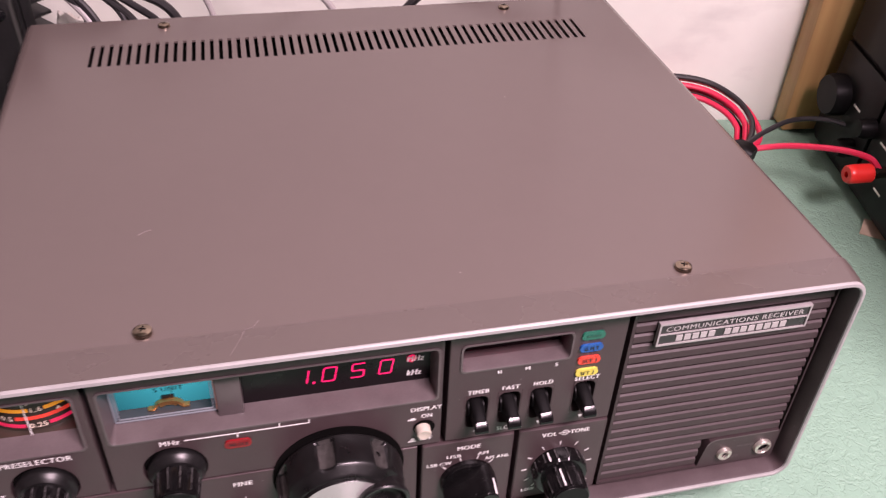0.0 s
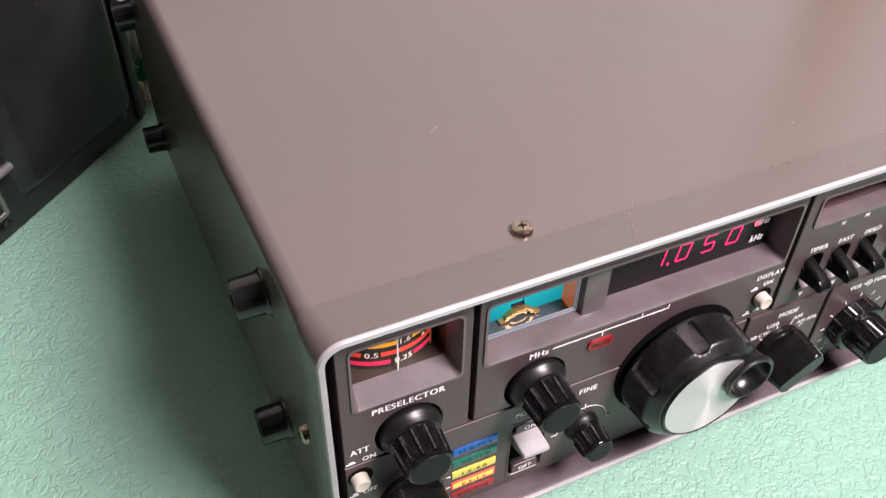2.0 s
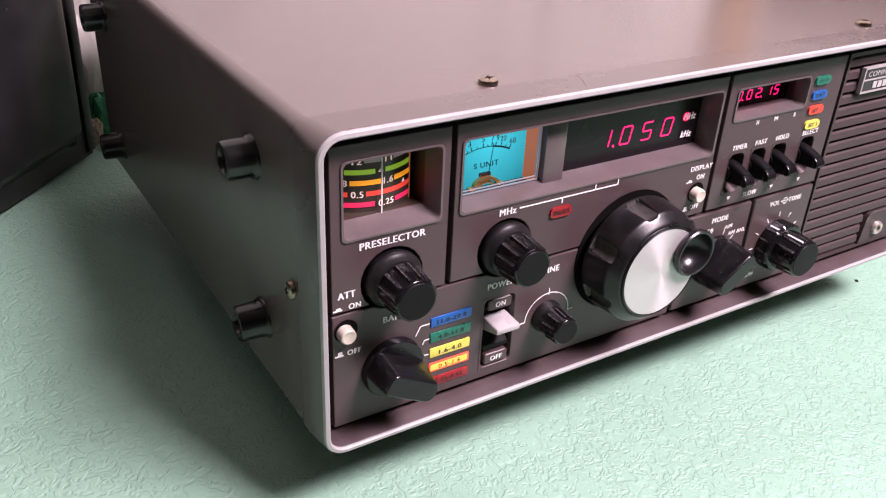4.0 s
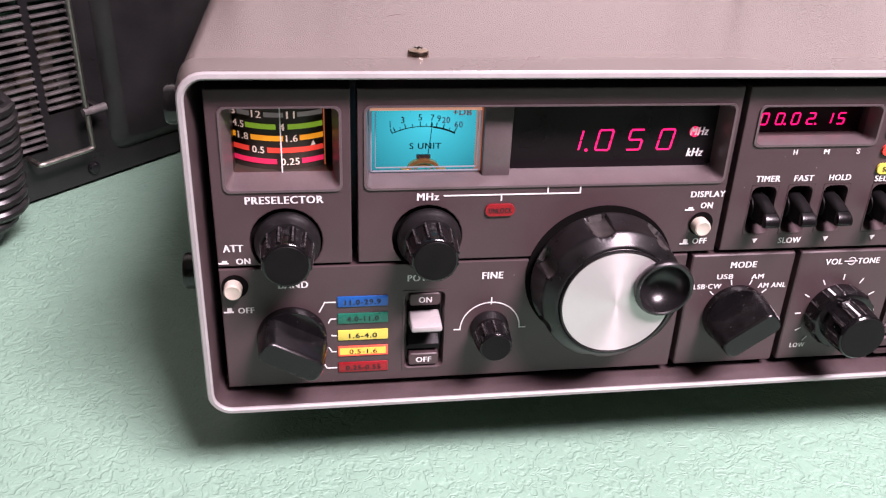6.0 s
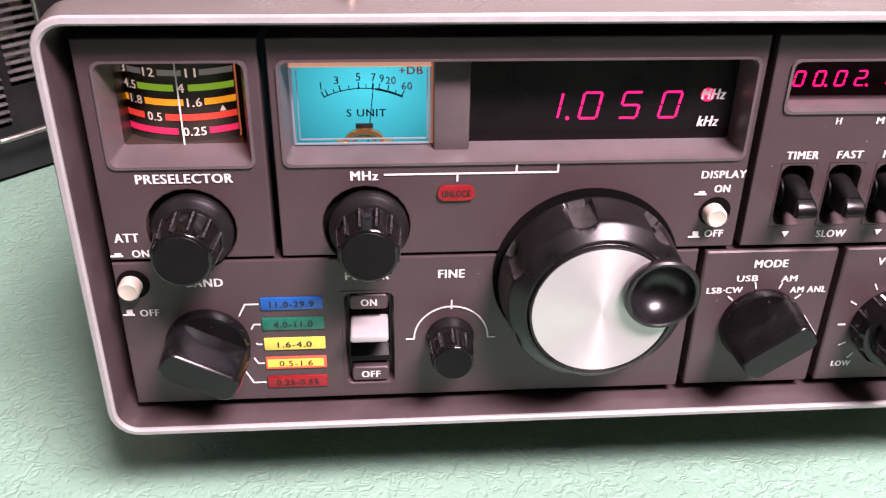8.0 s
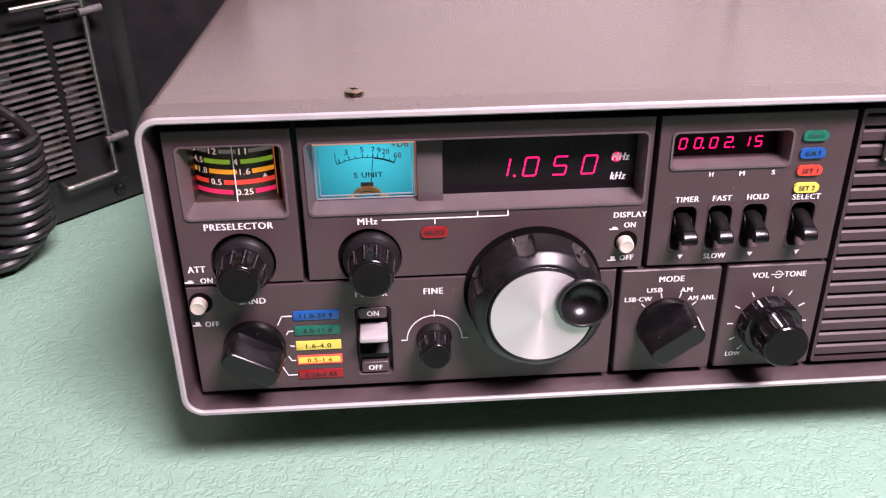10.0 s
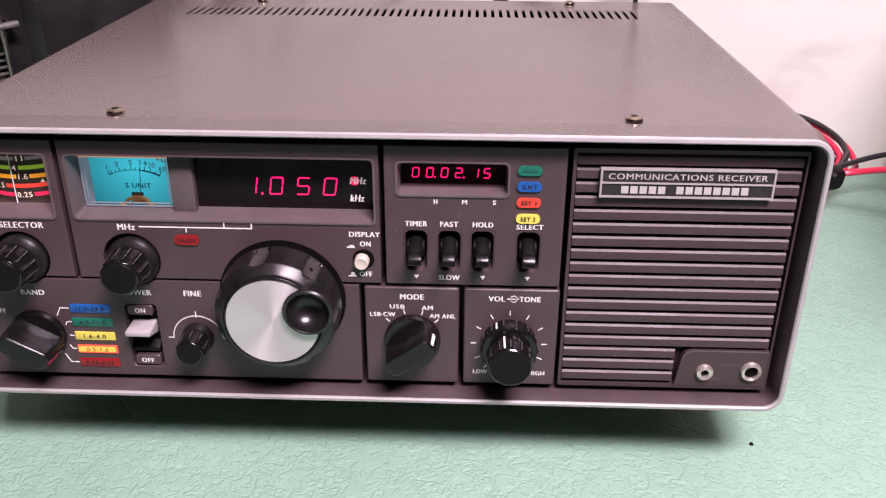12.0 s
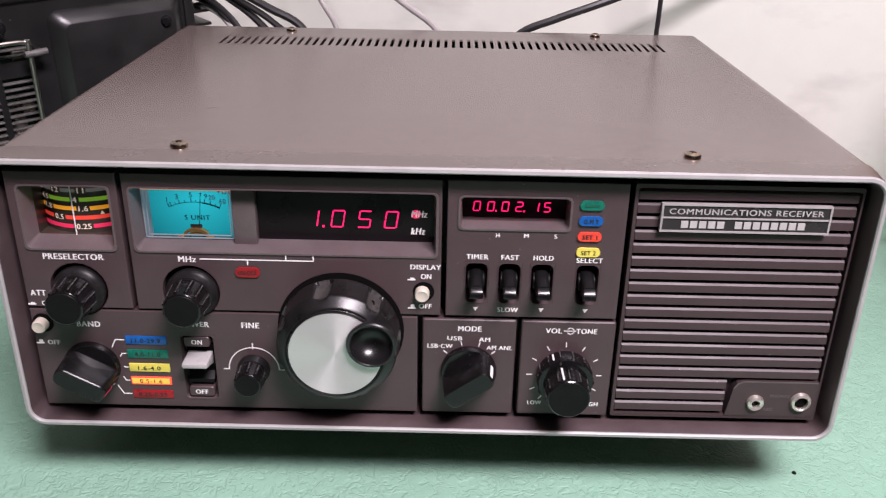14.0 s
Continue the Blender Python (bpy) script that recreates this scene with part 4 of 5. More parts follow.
def bar_knob(name, c, angle, mark, label):
    """A round base with a thick bar grip across it."""
    bm = bmesh.new()
    lathe(bm, [(0.0122, 0.002), (0.0125, -0.0004), (0.0124, -0.0022), (0.0118, -0.0034), (0.0060, -0.0036)], c[0], c[1], 56)
    base = part(name, bm, BLACK, receiver, label)
    bm = bmesh.new()
    u = Vector((math.cos(radians(angle)), math.sin(radians(angle))))
    v = Vector((-u.y, u.x))

    def ring(l0, l1, w, r):
        return [(c[0] + u.x * a + v.x * b, c[1] + u.y * a + v.y * b) for a, b in rrect(l0, l1, -w, w, r, 4)]

    loft(bm, [(ring(-0.0118, 0.0126, 0.0060, 0.0036), -0.0030), (ring(-0.0117, 0.0122, 0.0054, 0.0030), -0.0080), (ring(-0.0114, 0.0115, 0.0046, 0.0034), -0.0157),
              (ring(-0.0112, 0.0113, 0.0043, 0.0032), -0.0165), (ring(-0.0107, 0.0108, 0.0038, 0.0028), -0.0169)])
    grip = part("grip", bm, BARBLACK, base)
    bm = bmesh.new()

    def tip(a):
        return [(c[0] + u.x * p + v.x * q, c[1] + u.y * p + v.y * q) for p, q in ((a - 0.0004, -0.0009), (a + 0.00015, -0.0009), (a + 0.00015, 0.0009), (a - 0.0004, 0.0009))]

    loft(bm, [(tip(0.0122), -0.0080), (tip(0.0115), -0.0157)])
    part("pointer_mark", bm, mark, grip, "coloured pointer line on the end of the grip", smooth=False)
    return base


bar_knob("band_knob", BC, -29, REDINK, "black band selector knob with a thick bar grip")
bar_knob("mode_knob", (0.0184, 0.0610), 36, INK, "black mode selector knob with a thick bar grip")
strokes([[(0.0184 + r * math.cos(radians(a)), 0.0610 + r * math.sin(radians(a))) for r in (0.0134, 0.0152)] for a in (138, 104, 72, 42)], 0.00045, PY + 0.0001, INK, receiver, "mode_ticks")

# concentric volume and tone knob
VC = (0.0611, 0.0598)
outer = part("tone_ring", lathe(bmesh.new(), [(0.0117, 0.003), (0.0124, -0.0004), (0.0124, -0.0062), (0.0118, -0.0074), (0.0100, -0.0078)], *VC, 288, ribs(14, 0.03, -0.0066, -0.0006)), BLACK, receiver, "black ridged tone ring behind the volume knob")
inner = part("volume_knob", lathe(bmesh.new(), [(0.0094, -0.0072), (0.0094, -0.0086), (0.0088, -0.0182), (0.00875, -0.0183), (0.0092, -0.0186), (0.0091, -0.0193), (0.0086, -0.0198)], *VC, 288, ribs(12, 0.07, -0.01825, -0.0080)), BLACK, receiver, "black ridged volume knob with a white mark")
highlight_ribs(outer, VC, 14, 0.01278, 0.01272, -0.0008, -0.0060)
highlight_ribs(inner, VC, 12, 0.00995, 0.00955, -0.0086, -0.0180)
part("cap", lathe(bmesh.new(), [(0.0086, -0.0197), (0.0084, -0.0200), (0.0005, -0.0200)], *VC, 40), SATIN, inner)
for ob, r, y0, y1, a in ((outer, 0.0122, -0.0060, -0.0010, 118), (inner, 0.0093, -0.0178, -0.0092, 106)):
    ca, sa = math.cos(radians(a)), math.sin(radians(a))
    bm = bmesh.new()
    prism(bm, [(VC[0] + ca * p - sa * q, VC[1] + sa * p + ca * q) for p, q in ((r - 0.0004, -0.0004), (r + 0.0003, -0.0004), (r + 0.0003, 0.0004), (r - 0.0004, 0.0004))], y0, y1)
    part("pointer_mark", bm, INK, ob, "white pointer line", smooth=False)
strokes([[(VC[0] + r * math.cos(radians(a)), VC[1] + r * math.sin(radians(a))) for r in (0.0146, 0.0166)] for a in (90, 60, 120, 30, 150, 0, 180, -28, 208, -50, 230)], 0.00045, PY + 0.0001, INK, receiver, "volume_ticks")

# main tuning knob
TC = (-0.0380, 0.0806)


CUP = (-0.0226, 0.0868)
RIMLINE = ((0.0240, -0.0010), (0.0258, -0.0026), (0.0263, -0.0032), (0.0264, -0.0042), (0.0262, -0.0070), (0.0258, -0.0120), (0.0255, -0.0158), (0.0253, -0.0165), (0.0249, -0.0170),
           (0.0216, -0.0202), (0.0211, -0.0205), (0.0207, -0.0205), (0.0205, -0.0202), (0.0203, -0.0204), (0.0202, -0.0213), (0.0199, -0.0217), (0.0196, -0.0215), (0.0194, -0.0209), (0.0194, -0.0130))


def tuning_body():
    """A barrel with seven finger scoops, a sloped shoulder, a groove and a pocket for the finger cup."""
    line = []
    for (r0, y0), (r1, y1) in zip(RIMLINE, RIMLINE[1:]):
        steps = max(1, int(abs(y1 - y0) / 0.0006))
        line += [(r0 + (r1 - r0) * k / steps, y0 + (y1 - y0) * k / steps) for k in range(steps)]
    line.append(RIMLINE[-1])
    pitch, wide, cutter, half = 2 * math.pi / 7, radians(9.4), 0.0056, 0.0043
    offs = [-wide + 2 * wide * i / 18 for i in range(19)] + [wide + (pitch - 2 * wide) * i / 24 for i in range(1, 24)]
    angles = [radians(103) + k * pitch + o for k in range(7) for o in offs]
    rings = []
    for r, y in line:
        pts = []
        for a in angles:
            off = (a - radians(103) + pitch / 2) % pitch - pitch / 2
            far = 0.0264 * math.cos(wide) + math.sqrt(cutter ** 2 - half ** 2) + (0.0040 if y > -0.0043 else 0.0)
            side, cut = far * math.sin(off), r
            if abs(off) <= wide + 1e-6 and abs(side) < cutter and y > -0.0190:
                cut = min(r, max(0.0206, far * math.cos(off) - math.sqrt(cutter ** 2 - side * side)))
            pts.append((TC[0] + cut * math.cos(a), TC[1] + cut * math.sin(a)))
        rings.append((pts, y))
    bm = loft(bmesh.new(), rings)
    for f in bm.faces:
        p = f.calc_center_median()
        if -0.0166 < p.y < -0.0044 and math.hypot(p.x - TC[0], p.z - TC[1]) < 0.0258 - 0.0003 - 0.035 * (-p.y - 0.004) and len(f.verts) == 4:
            f.material_index = 1
    for v in bm.verts:
        if math.hypot(v.co.x - CUP[0], v.co.z - CUP[1]) < 0.0084:
            v.co.y = max(v.co.y, -0.0135)
    return bm


tuning_well = part("tuning_knob_well", lathe(bmesh.new(), [(0.0276, -0.0004), (0.0276, -0.0001), (0.0050, -0.0001)], *TC, 72), GAP, receiver, "near-black disc filling the gap behind the tuning knob")
tuning = part("tuning_knob", tuning_body(), TUNEBLACK, receiver, "large black scalloped tuning knob with a spun aluminium face")
tuning.data.materials.append(DUSTBLACK)
ux, uz = CUP[0] - TC[0], CUP[1] - TC[1]
away, toward, RD, RH = math.hypot(ux, uz), math.atan2(uz, ux), 0.0194, 0.0093
meet = math.acos((RD ** 2 + away ** 2 - RH ** 2) / (2 * RD * away))
inner_meet = math.acos((RH ** 2 + away ** 2 - RD ** 2) / (2 * RH * away))
outline = [(RD * math.cos(toward + meet + (2 * math.pi - 2 * meet) * i / 90), RD * math.sin(toward + meet + (2 * math.pi - 2 * meet) * i / 90)) for i in range(91)]
outline += [(ux + RH * math.cos(toward + math.pi + inner_meet - 2 * inner_meet * i / 24), uz + RH * math.sin(toward + math.pi + inner_meet - 2 * inner_meet * i / 24)) for i in range(1, 24)]
bm = prism(bmesh.new(), outline, -0.0004, 0.0006)
bmesh.ops.rotate(bm, verts=bm.verts, cent=(0, 0, 0), matrix=Matrix.Rotation(radians(-90), 3, "X"))
disc = part("aluminium_disc", bm, SPUN, tuning, "spun aluminium disc with radial glints", smooth=False)
disc.matrix_basis = pose(TC[0], -0.0210, TC[1], 90, 0, 0)
bowl = [(0.0088 * math.cos(radians(a)), -0.0238 + 0.0078 * math.sin(radians(a))) for a in range(0, 88, 8)]
cup = part("finger_cup", lathe(bmesh.new(), [(0.0085, -0.0130), (0.0094, -0.0200), (0.0101, -0.0218), (0.0105, -0.0230), (0.0104, -0.0239), (0.0099, -0.0245), (0.0093, -0.0245), (0.0089, -0.0242)] + bowl + [(0.0002, -0.0160)], *CUP, 64), CUPBLACK, tuning, "glossy black finger dimple")
part("screw_hole", lathe(bmesh.new(), [(0.0016, -0.0001), (0.0016, 0.0004)], 0, 0, 18), GAP, tuning).matrix_basis = pose(TC[0] + 0.0143, -0.0100, TC[1] + 0.0184, -52, 0, -38)


def push_button(x, z, label):
    # Flat disc painted near-black for the shade in the button's well.
    part("button_shade_disc", lathe(bmesh.new(), [(0.0046, -0.0003), (0.0042, -0.0001), (0.0005, -0.0001)], x + 0.0006, z + 0.0004, 32), GAP, receiver, "flat near-black disc for the shaded well of a push button")
    return part("push_button", lathe(bmesh.new(), [(0.0032, 0.0005), (0.0031, -0.0034), (0.0029, -0.0040), (0.0025, -0.0043), (0.0020, -0.0041), (0.0003, -0.0040)], x, z, 32), CREAM, receiver, label)


push_button(-0.1692, 0.0804, "cream attenuator push button")
push_button(-0.0026, 0.0997, "cream display push button")

# power switch
power = part("power_switch", loft(bmesh.new(), [(rrect(PS[0] - 0.0003, PS[1] + 0.0003, PS[2] - 0.0003, PS[3] + 0.0003, 0.0004), 0.0006), (rrect(PS[0] - 0.0003, PS[1] + 0.0003, PS[2] - 0.0003, PS[3] + 0.0003, 0.0004), -0.0002),
             (rrect(PS[0] + 0.0004, PS[1] - 0.0004, PS[2] + 0.0004, PS[3] - 0.0004, 0.0020), -0.0002), (rrect(PS[0] + 0.0008, PS[1] - 0.0008, PS[2] + 0.0009, PS[3] - 0.0008, 0.0018), 0.0006),
             (rrect(PS[0] + 0.0012, PS[1] - 0.0012, PS[2] + 0.0014, PS[3] - 0.0012, 0.0016), 0.0042)], False, True), PANEL, receiver, "power switch with a white lever, switched on")
for text, z in (("ON", 0.0728), ("OFF", 0.0470)):
    pill = loft(bmesh.new(), [(rrect(-0.1077, -0.0964, z - 0.0025, z + 0.0025, 0.0012), 0.0043), (rrect(-0.1077, -0.0964, z - 0.0025, z + 0.0025, 0.0012), -0.0001), (rrect(-0.1074, -0.0967, z - 0.0022, z + 0.0022, 0.0010), -0.0005)])
    label_plate = part("label_plate", pill, PANEL, power)
    lettering(text, -0.1020, z, 0.0048 if text == "ON" else 0.0058, 0.0023, -0.0007, INK, label_plate)
part("lever_slot", box(bmesh.new(), -0.1081, -0.0960, 0.0034, 0.0044, 0.0506, 0.0698), GAP, power)
part("slot_ramp", loft(bmesh.new(), [(rrect(-0.1079, -0.0962, 0.0508, 0.0566, 0.0004, 2), 0.0040), (rrect(-0.1079, -0.0962, 0.0512, 0.0530, 0.0004, 2), 0.0006)]), SATIN, power)
lever = bmesh.new()
loft(lever, [(rrect(-0.1076, -0.0964, 0.0596, 0.0662, 0.0007, 3), 0.0040), (rrect(-0.1076, -0.0964, 0.0612, 0.0660, 0.0008, 3), -0.0010), (rrect(-0.1076, -0.0964, 0.0629, 0.0658, 0.0009, 3), -0.0066), (rrect(-0.1075, -0.0965, 0.0632, 0.0656, 0.0008, 3), -0.0072), (rrect(-0.1070, -0.0970, 0.0636, 0.0652, 0.0006, 3), -0.0075)])
part("lever", lever, WHITEPL, power, "white plastic lever")

# four lever switches on the clock panel
for x in SWITCHES:
    sw = part("lever_switch", loft(bmesh.new(), [(rrect(x - 0.0051, x + 0.0051, SLOTZ[0] - 0.0001, SLOTZ[1] + 0.0001, 0.0002), 0.0004), (rrect(x - 0.0051, x + 0.0051, SLOTZ[0] - 0.0001, SLOTZ[1] + 0.0001, 0.0002), -0.0001),
              (rrect(x - 0.0048, x + 0.0048, 0.0953, 0.1140, 0.0028), -0.0001), (rrect(x - 0.0045, x + 0.0045, 0.0957, 0.1137, 0.0026), 0.0006), (rrect(x - 0.0043, x + 0.0043, 0.0988, 0.1135, 0.0022), 0.0072)], False, True), PANEL, receiver, "black lever switch, lever down")
    part("slot", prism(bmesh.new(), rrect(x - 0.0041, x + 0.0041, 0.0992, 0.1133, 0.0020), 0.0066, 0.0073), GAP, sw)
    drum = bmesh.new()
    lathe(drum, [(0.0030, -0.0037), (0.0040, -0.0035), (0.0040, 0.0035), (0.0030, 0.0037)], 0, 0, 28)
    bmesh.ops.rotate(drum, verts=drum.verts, cent=(0, 0, 0), matrix=Matrix.Rotation(radians(90), 3, "Z"))
    pivot = part("pivot", drum, LEVERBLACK, sw)
    pivot.matrix_basis = pose(x, 0.0034, 0.1048)
    bm = bmesh.new()
    loft(bm, [(rrect(x - 0.0029, x + 0.0029, 0.1000, 0.1104, 0.0024), 0.0040), (rrect(x - 0.0029, x + 0.0029, 0.1000, 0.1100, 0.0024), 0.0004), (rrect(x - 0.0027, x + 0.0027, 0.1004, 0.1088, 0.0020), -0.0040), (rrect(x - 0.0026, x + 0.0026, 0.1012, 0.1072, 0.0014), -0.0076)], True, True)
    lever = part("lever", bm, LEVERBLACK, sw)
    bm = bmesh.new()
    loft(bm, [(rrect(x - 0.0026, x + 0.0026, 0.1013, 0.1071, 0.0010), -0.0070), (rrect(x - 0.0028, x + 0.0028, 0.1013, 0.1064, 0.0007), -0.0080), (rrect(x - 0.0028, x + 0.0028, 0.1017, 0.1055, 0.0006), -0.0092), (rrect(x - 0.0028, x + 0.0028, 0.1022, 0.1044, 0.0005), -0.0100), (rrect(x - 0.0026, x + 0.0026, 0.1026, 0.1036, 0.0004), -0.0103)])
    part("lever_tip", bm, BARBLACK, lever)

# speaker grille
grille = part("speaker_grille", box(bmesh.new(), 0.0838, 0.1766, 0.0044, 0.0110, 0.0384, TOPZ), GRILLEFLOOR, receiver, "moulded grille of horizontal slats over the loudspeaker")
part("grille_edge", loft(bmesh.new(), [(rrect(0.0838, 0.1768, 0.0384, TOPZ, 0.0012), 0.0090), (rrect(0.0838, 0.1768, 0.0384, TOPZ, 0.0012), 0.0002), (rrect(0.0852, 0.1760, 0.0400, TOPZ - 0.0018, 0.0010), 0.0002), (rrect(0.0854, 0.1756, 0.0402, TOPZ - 0.0022, 0.0010), 0.0068)], False, False), GRILLE, grille)
for i in range(18):
    z = 0.1462 - i * 0.00602
    x1 = 0.1748 if z > 0.0605 else 0.1346
    bm = bmesh.new()
    h = 0.00235
    prof = ((z - h, 0.0062), (z - h, 0.0012), (z - h + 0.0004, 0.0004), (z + h - 0.0010, 0.0006), (z + h - 0.0002, 0.0014), (z + h, 0.0062))
    rows = [[bm.verts.new((x, y, q)) for q, y in prof] for x in (0.0855, x1)]
    for k in range(len(prof)):
        bm.faces.new((rows[0][k], rows[0][(k + 1) % len(prof)], rows[1][(k + 1) % len(prof)], rows[1][k]))
    bm.faces.new(rows[0])
    bm.faces.new(rows[1][::-1])
    part("slat", bm, GRILLE, grille)
jp = [(0.1358, 0.0402), (0.1378, 0.0545), (0.1394, 0.0572), (0.1420, 0.0584), (0.1757, 0.0584), (0.1757, 0.0402)]
jack_panel = part("jack_panel", prism(bmesh.new(), jp, -0.0002, 0.0068), GRILLE, grille)
# Lighter line painted where the jack panel's top bevel shows a highlight.
strokes([[(0.1382, 0.0549), (0.1397, 0.0571), (0.1422, 0.0582), (0.1750, 0.0582)]], 0.0006, -0.0001, BEZEL, receiver, "jack_bevel_highlight")


def jack(x, z, r, hole, label):
    bm = bmesh.new()
    lathe(bm, [(r, 0.0), (r, -0.0010), (r * 0.9, -0.0020), (r * 0.70, -0.0024), (r * hole, -0.0020), (r * hole * 0.97, 0.004)], x, z, 36)
    j = part("headphone_jack", bm, CHROME, receiver, label)
    part("jack_hole", lathe(bmesh.new(), [(r * hole, -0.0006), (r * hole, 0.0004)], x, z, 28), GAP, j)


jack(0.1484, 0.0476, 0.0039, 0.46, "small nickel recorder jack")
jack(0.1688, 0.0484, 0.0047, 0.64, "larger nickel headphone jack")
lettering("PHONES", 0.1592, 0.0512, 0.0088, 0.0016, -0.0004, BEZEL, receiver, bold=0.03)
lettering("REC", 0.1548, 0.0440, 0.0044, 0.0016, -0.0004, BEZEL, receiver, bold=0.03)

# name plate
plate = part("name_plate", prism(bmesh.new(), rect(0.0950, 0.1638, 0.1314, 0.1430), -0.0016, 0.001), PLATE, receiver, "black plate with an aluminium border and pale lettering")
border = bmesh.new()
for a in (rect(0.0947, 0.1641, 0.1426, 0.1434), rect(0.0947, 0.1641, 0.1310, 0.1318), rect(0.0947, 0.0955, 0.1318, 0.1426), rect(0.1633, 0.1641, 0.1318, 0.1426), rect(0.0955, 0.1633, 0.1370, 0.1376)):
    prism(border, a, -0.0021, 0.0)
part("plate_border", border, ALU, plate, smooth=False)
lettering("COMMUNICATIONS RECEIVER", 0.1294, 0.1401, 0.0630, 0.0025, -0.0019, PALEINK, plate, bold=0.03)
for x0, x1, count in ((0.1030, 0.1214, 5), (0.1250, 0.1544, 8)):
    w = (x1 - x0) / count
    for i in range(count):
        part("maker_mark", prism(bmesh.new(), rect(x0 + i * w + 0.0003, x0 + (i + 1) * w - 0.0005, 0.1329, 0.1359), -0.0020, -0.0010), PALEINK, plate, "plain pale block", smooth=False)


# small scratches and worn paint on the top; seam lines also paint the edge's highlight
for knots, w in (([(-0.0636, 0.0139), (-0.0660, 0.0100), (-0.0688, 0.0094)], 0.00022), ([(-0.0690, 0.0085), (-0.0712, 0.0030), (-0.0742, -0.0030)], 0.00025), ([(-0.1095, 0.0752), (-0.1070, 0.0772), (-0.1045, 0.0780)], 0.0004),
                 ([(0.1300, 0.0097), (0.1500, 0.0097), (0.1730, 0.0097)], 0.00022), ([(-0.1700, 0.0097), (-0.1400, 0.0097), (-0.1150, 0.0097)], 0.00018), ([(0.0100, 0.0097), (0.0180, 0.0098)], 0.0003)):
    bm = bmesh.new()
    for (ax, ay), (bx, by) in zip(knots, knots[1:]):
        d = Vector((bx - ax, by - ay, 0)).normalized()
        nn = Vector((-d.y, d.x, 0)) * w / 2
        top = Z1 + (0.00052 if min(ay, by) < 0.0096 else 0.00006)
        for za, zb in ((top - 0.0001, top + 0.00006),):
            p = [Vector((ax, ay, 0)) + nn, Vector((ax, ay, 0)) - nn, Vector((bx, by, 0)) - nn * 0.4, Vector((bx, by, 0)) + nn * 0.4]
            low = [bm.verts.new((q.x, q.y, za)) for q in p]
            high = [bm.verts.new((q.x, q.y, zb)) for q in p]
            bm.faces.new(high)
            for k in range(4):
                bm.faces.new((low[k], low[(k + 1) % 4], high[(k + 1) % 4], high[k]))
    part("scratch_or_seam_line", bm, SCRATCH, receiver, "thin pale line: paint scratches, and seam wear with a painted highlight", smooth=False)


# screws and feet
def screw(x, y, z, m, label="domed cross-head screw, tarnished"):
    bm = bmesh.new()
    lathe(bm, [(0.0036, 0.0006), (0.0036, -0.0010), (0.0033, -0.0017), (0.0024, -0.0022), (0.0012, -0.0024), (0.0002, -0.0025)], 0, 0, 24)
    s = part("screw", bm, SCREW, receiver, label)
    bm = bmesh.new()
    box(bm, -0.0014, 0.0014, -0.0026, -0.0018, -0.00025, 0.00025)
    box(bm, -0.00025, 0.00025, -0.0026, -0.0018, -0.0014, 0.0014)
    part("cross_slot", bm, GAP, s, smooth=False)
    s.matrix_basis = Matrix.Translation((x, y, z)) @ m


UP = Matrix.Rotation(radians(-90), 4, "X")
for x in (-0.1049, 0.1088):
    for y in (0.0145, 0.2860):
        screw(x, y, Z1, UP @ Matrix.Rotation(radians(20 + 900 * x), 4, "Y"))
screw(left_side(0.016), 0.0155, 0.0930, Matrix.Rotation(radians(-90), 4, "Z"))
for y, z in ((0.0480, 0.1312), (0.0476, 0.0622), (0.2690, 0.1288), (0.2690, 0.0538)):
    bm = bmesh.new()
    lathe(bm, [(0.0088, 0.0), (0.0086, -0.0008), (0.0080, -0.0013), (0.0077, -0.0020), (0.0075, -0.0026), (0.0073, -0.0102), (0.0068, -0.0112), (0.0046, -0.0112), (0.0041, -0.0104), (0.0039, -0.0030), (0.0003, -0.0030)], 0, 0, 36)
    f = part("side_foot", bm, RUBBER, receiver, "round black rubber foot on the side")
    f.matrix_basis = Matrix.Translation((left_side(y) + 0.0002, y, z)) @ Matrix.Rotation(radians(-90), 4, "Z")
for x in (-0.140, 0.140):
    for y in (0.120, 0.262):
        ground = -0.0086 + 0.07 * y
        bm = bmesh.new()
        lathe(bm, [(0.0100, ground), (0.0110, ground + 0.004), (0.0120, Z0 + 0.001)], 0, 0, 28)
        bmesh.ops.rotate(bm, verts=bm.verts, cent=(0, 0, 0), matrix=Matrix.Rotation(radians(90), 3, "X"))
        for v in bm.verts:
            v.co.x, v.co.y = v.co.x + x, v.co.y + y
        part("foot", bm, RUBBER, receiver, "black rubber foot under the case")

# ---------------------------------------------------------------- black transceiver beside the receiver
BOXM = Matrix(((0.739, -0.674, 0, -0.1905), (0.674, 0.739, 0, 0.3505), (0, 0, 1, 0), (0, 0, 0, 1)))
transceiver = empty_thing("transceiver", BOXM, "black metal radio transceiver with vent slots and a steel bail", "radio transceiver")
BL, BD, BH = -0.34, 0.105, 0.200


LOUVRES = [(-0.190, -0.1475, 0.0310, 22), (-0.1425, -0.1215, 0.0520, 15), (-0.1425, -0.1215, 0.1300, 3)]


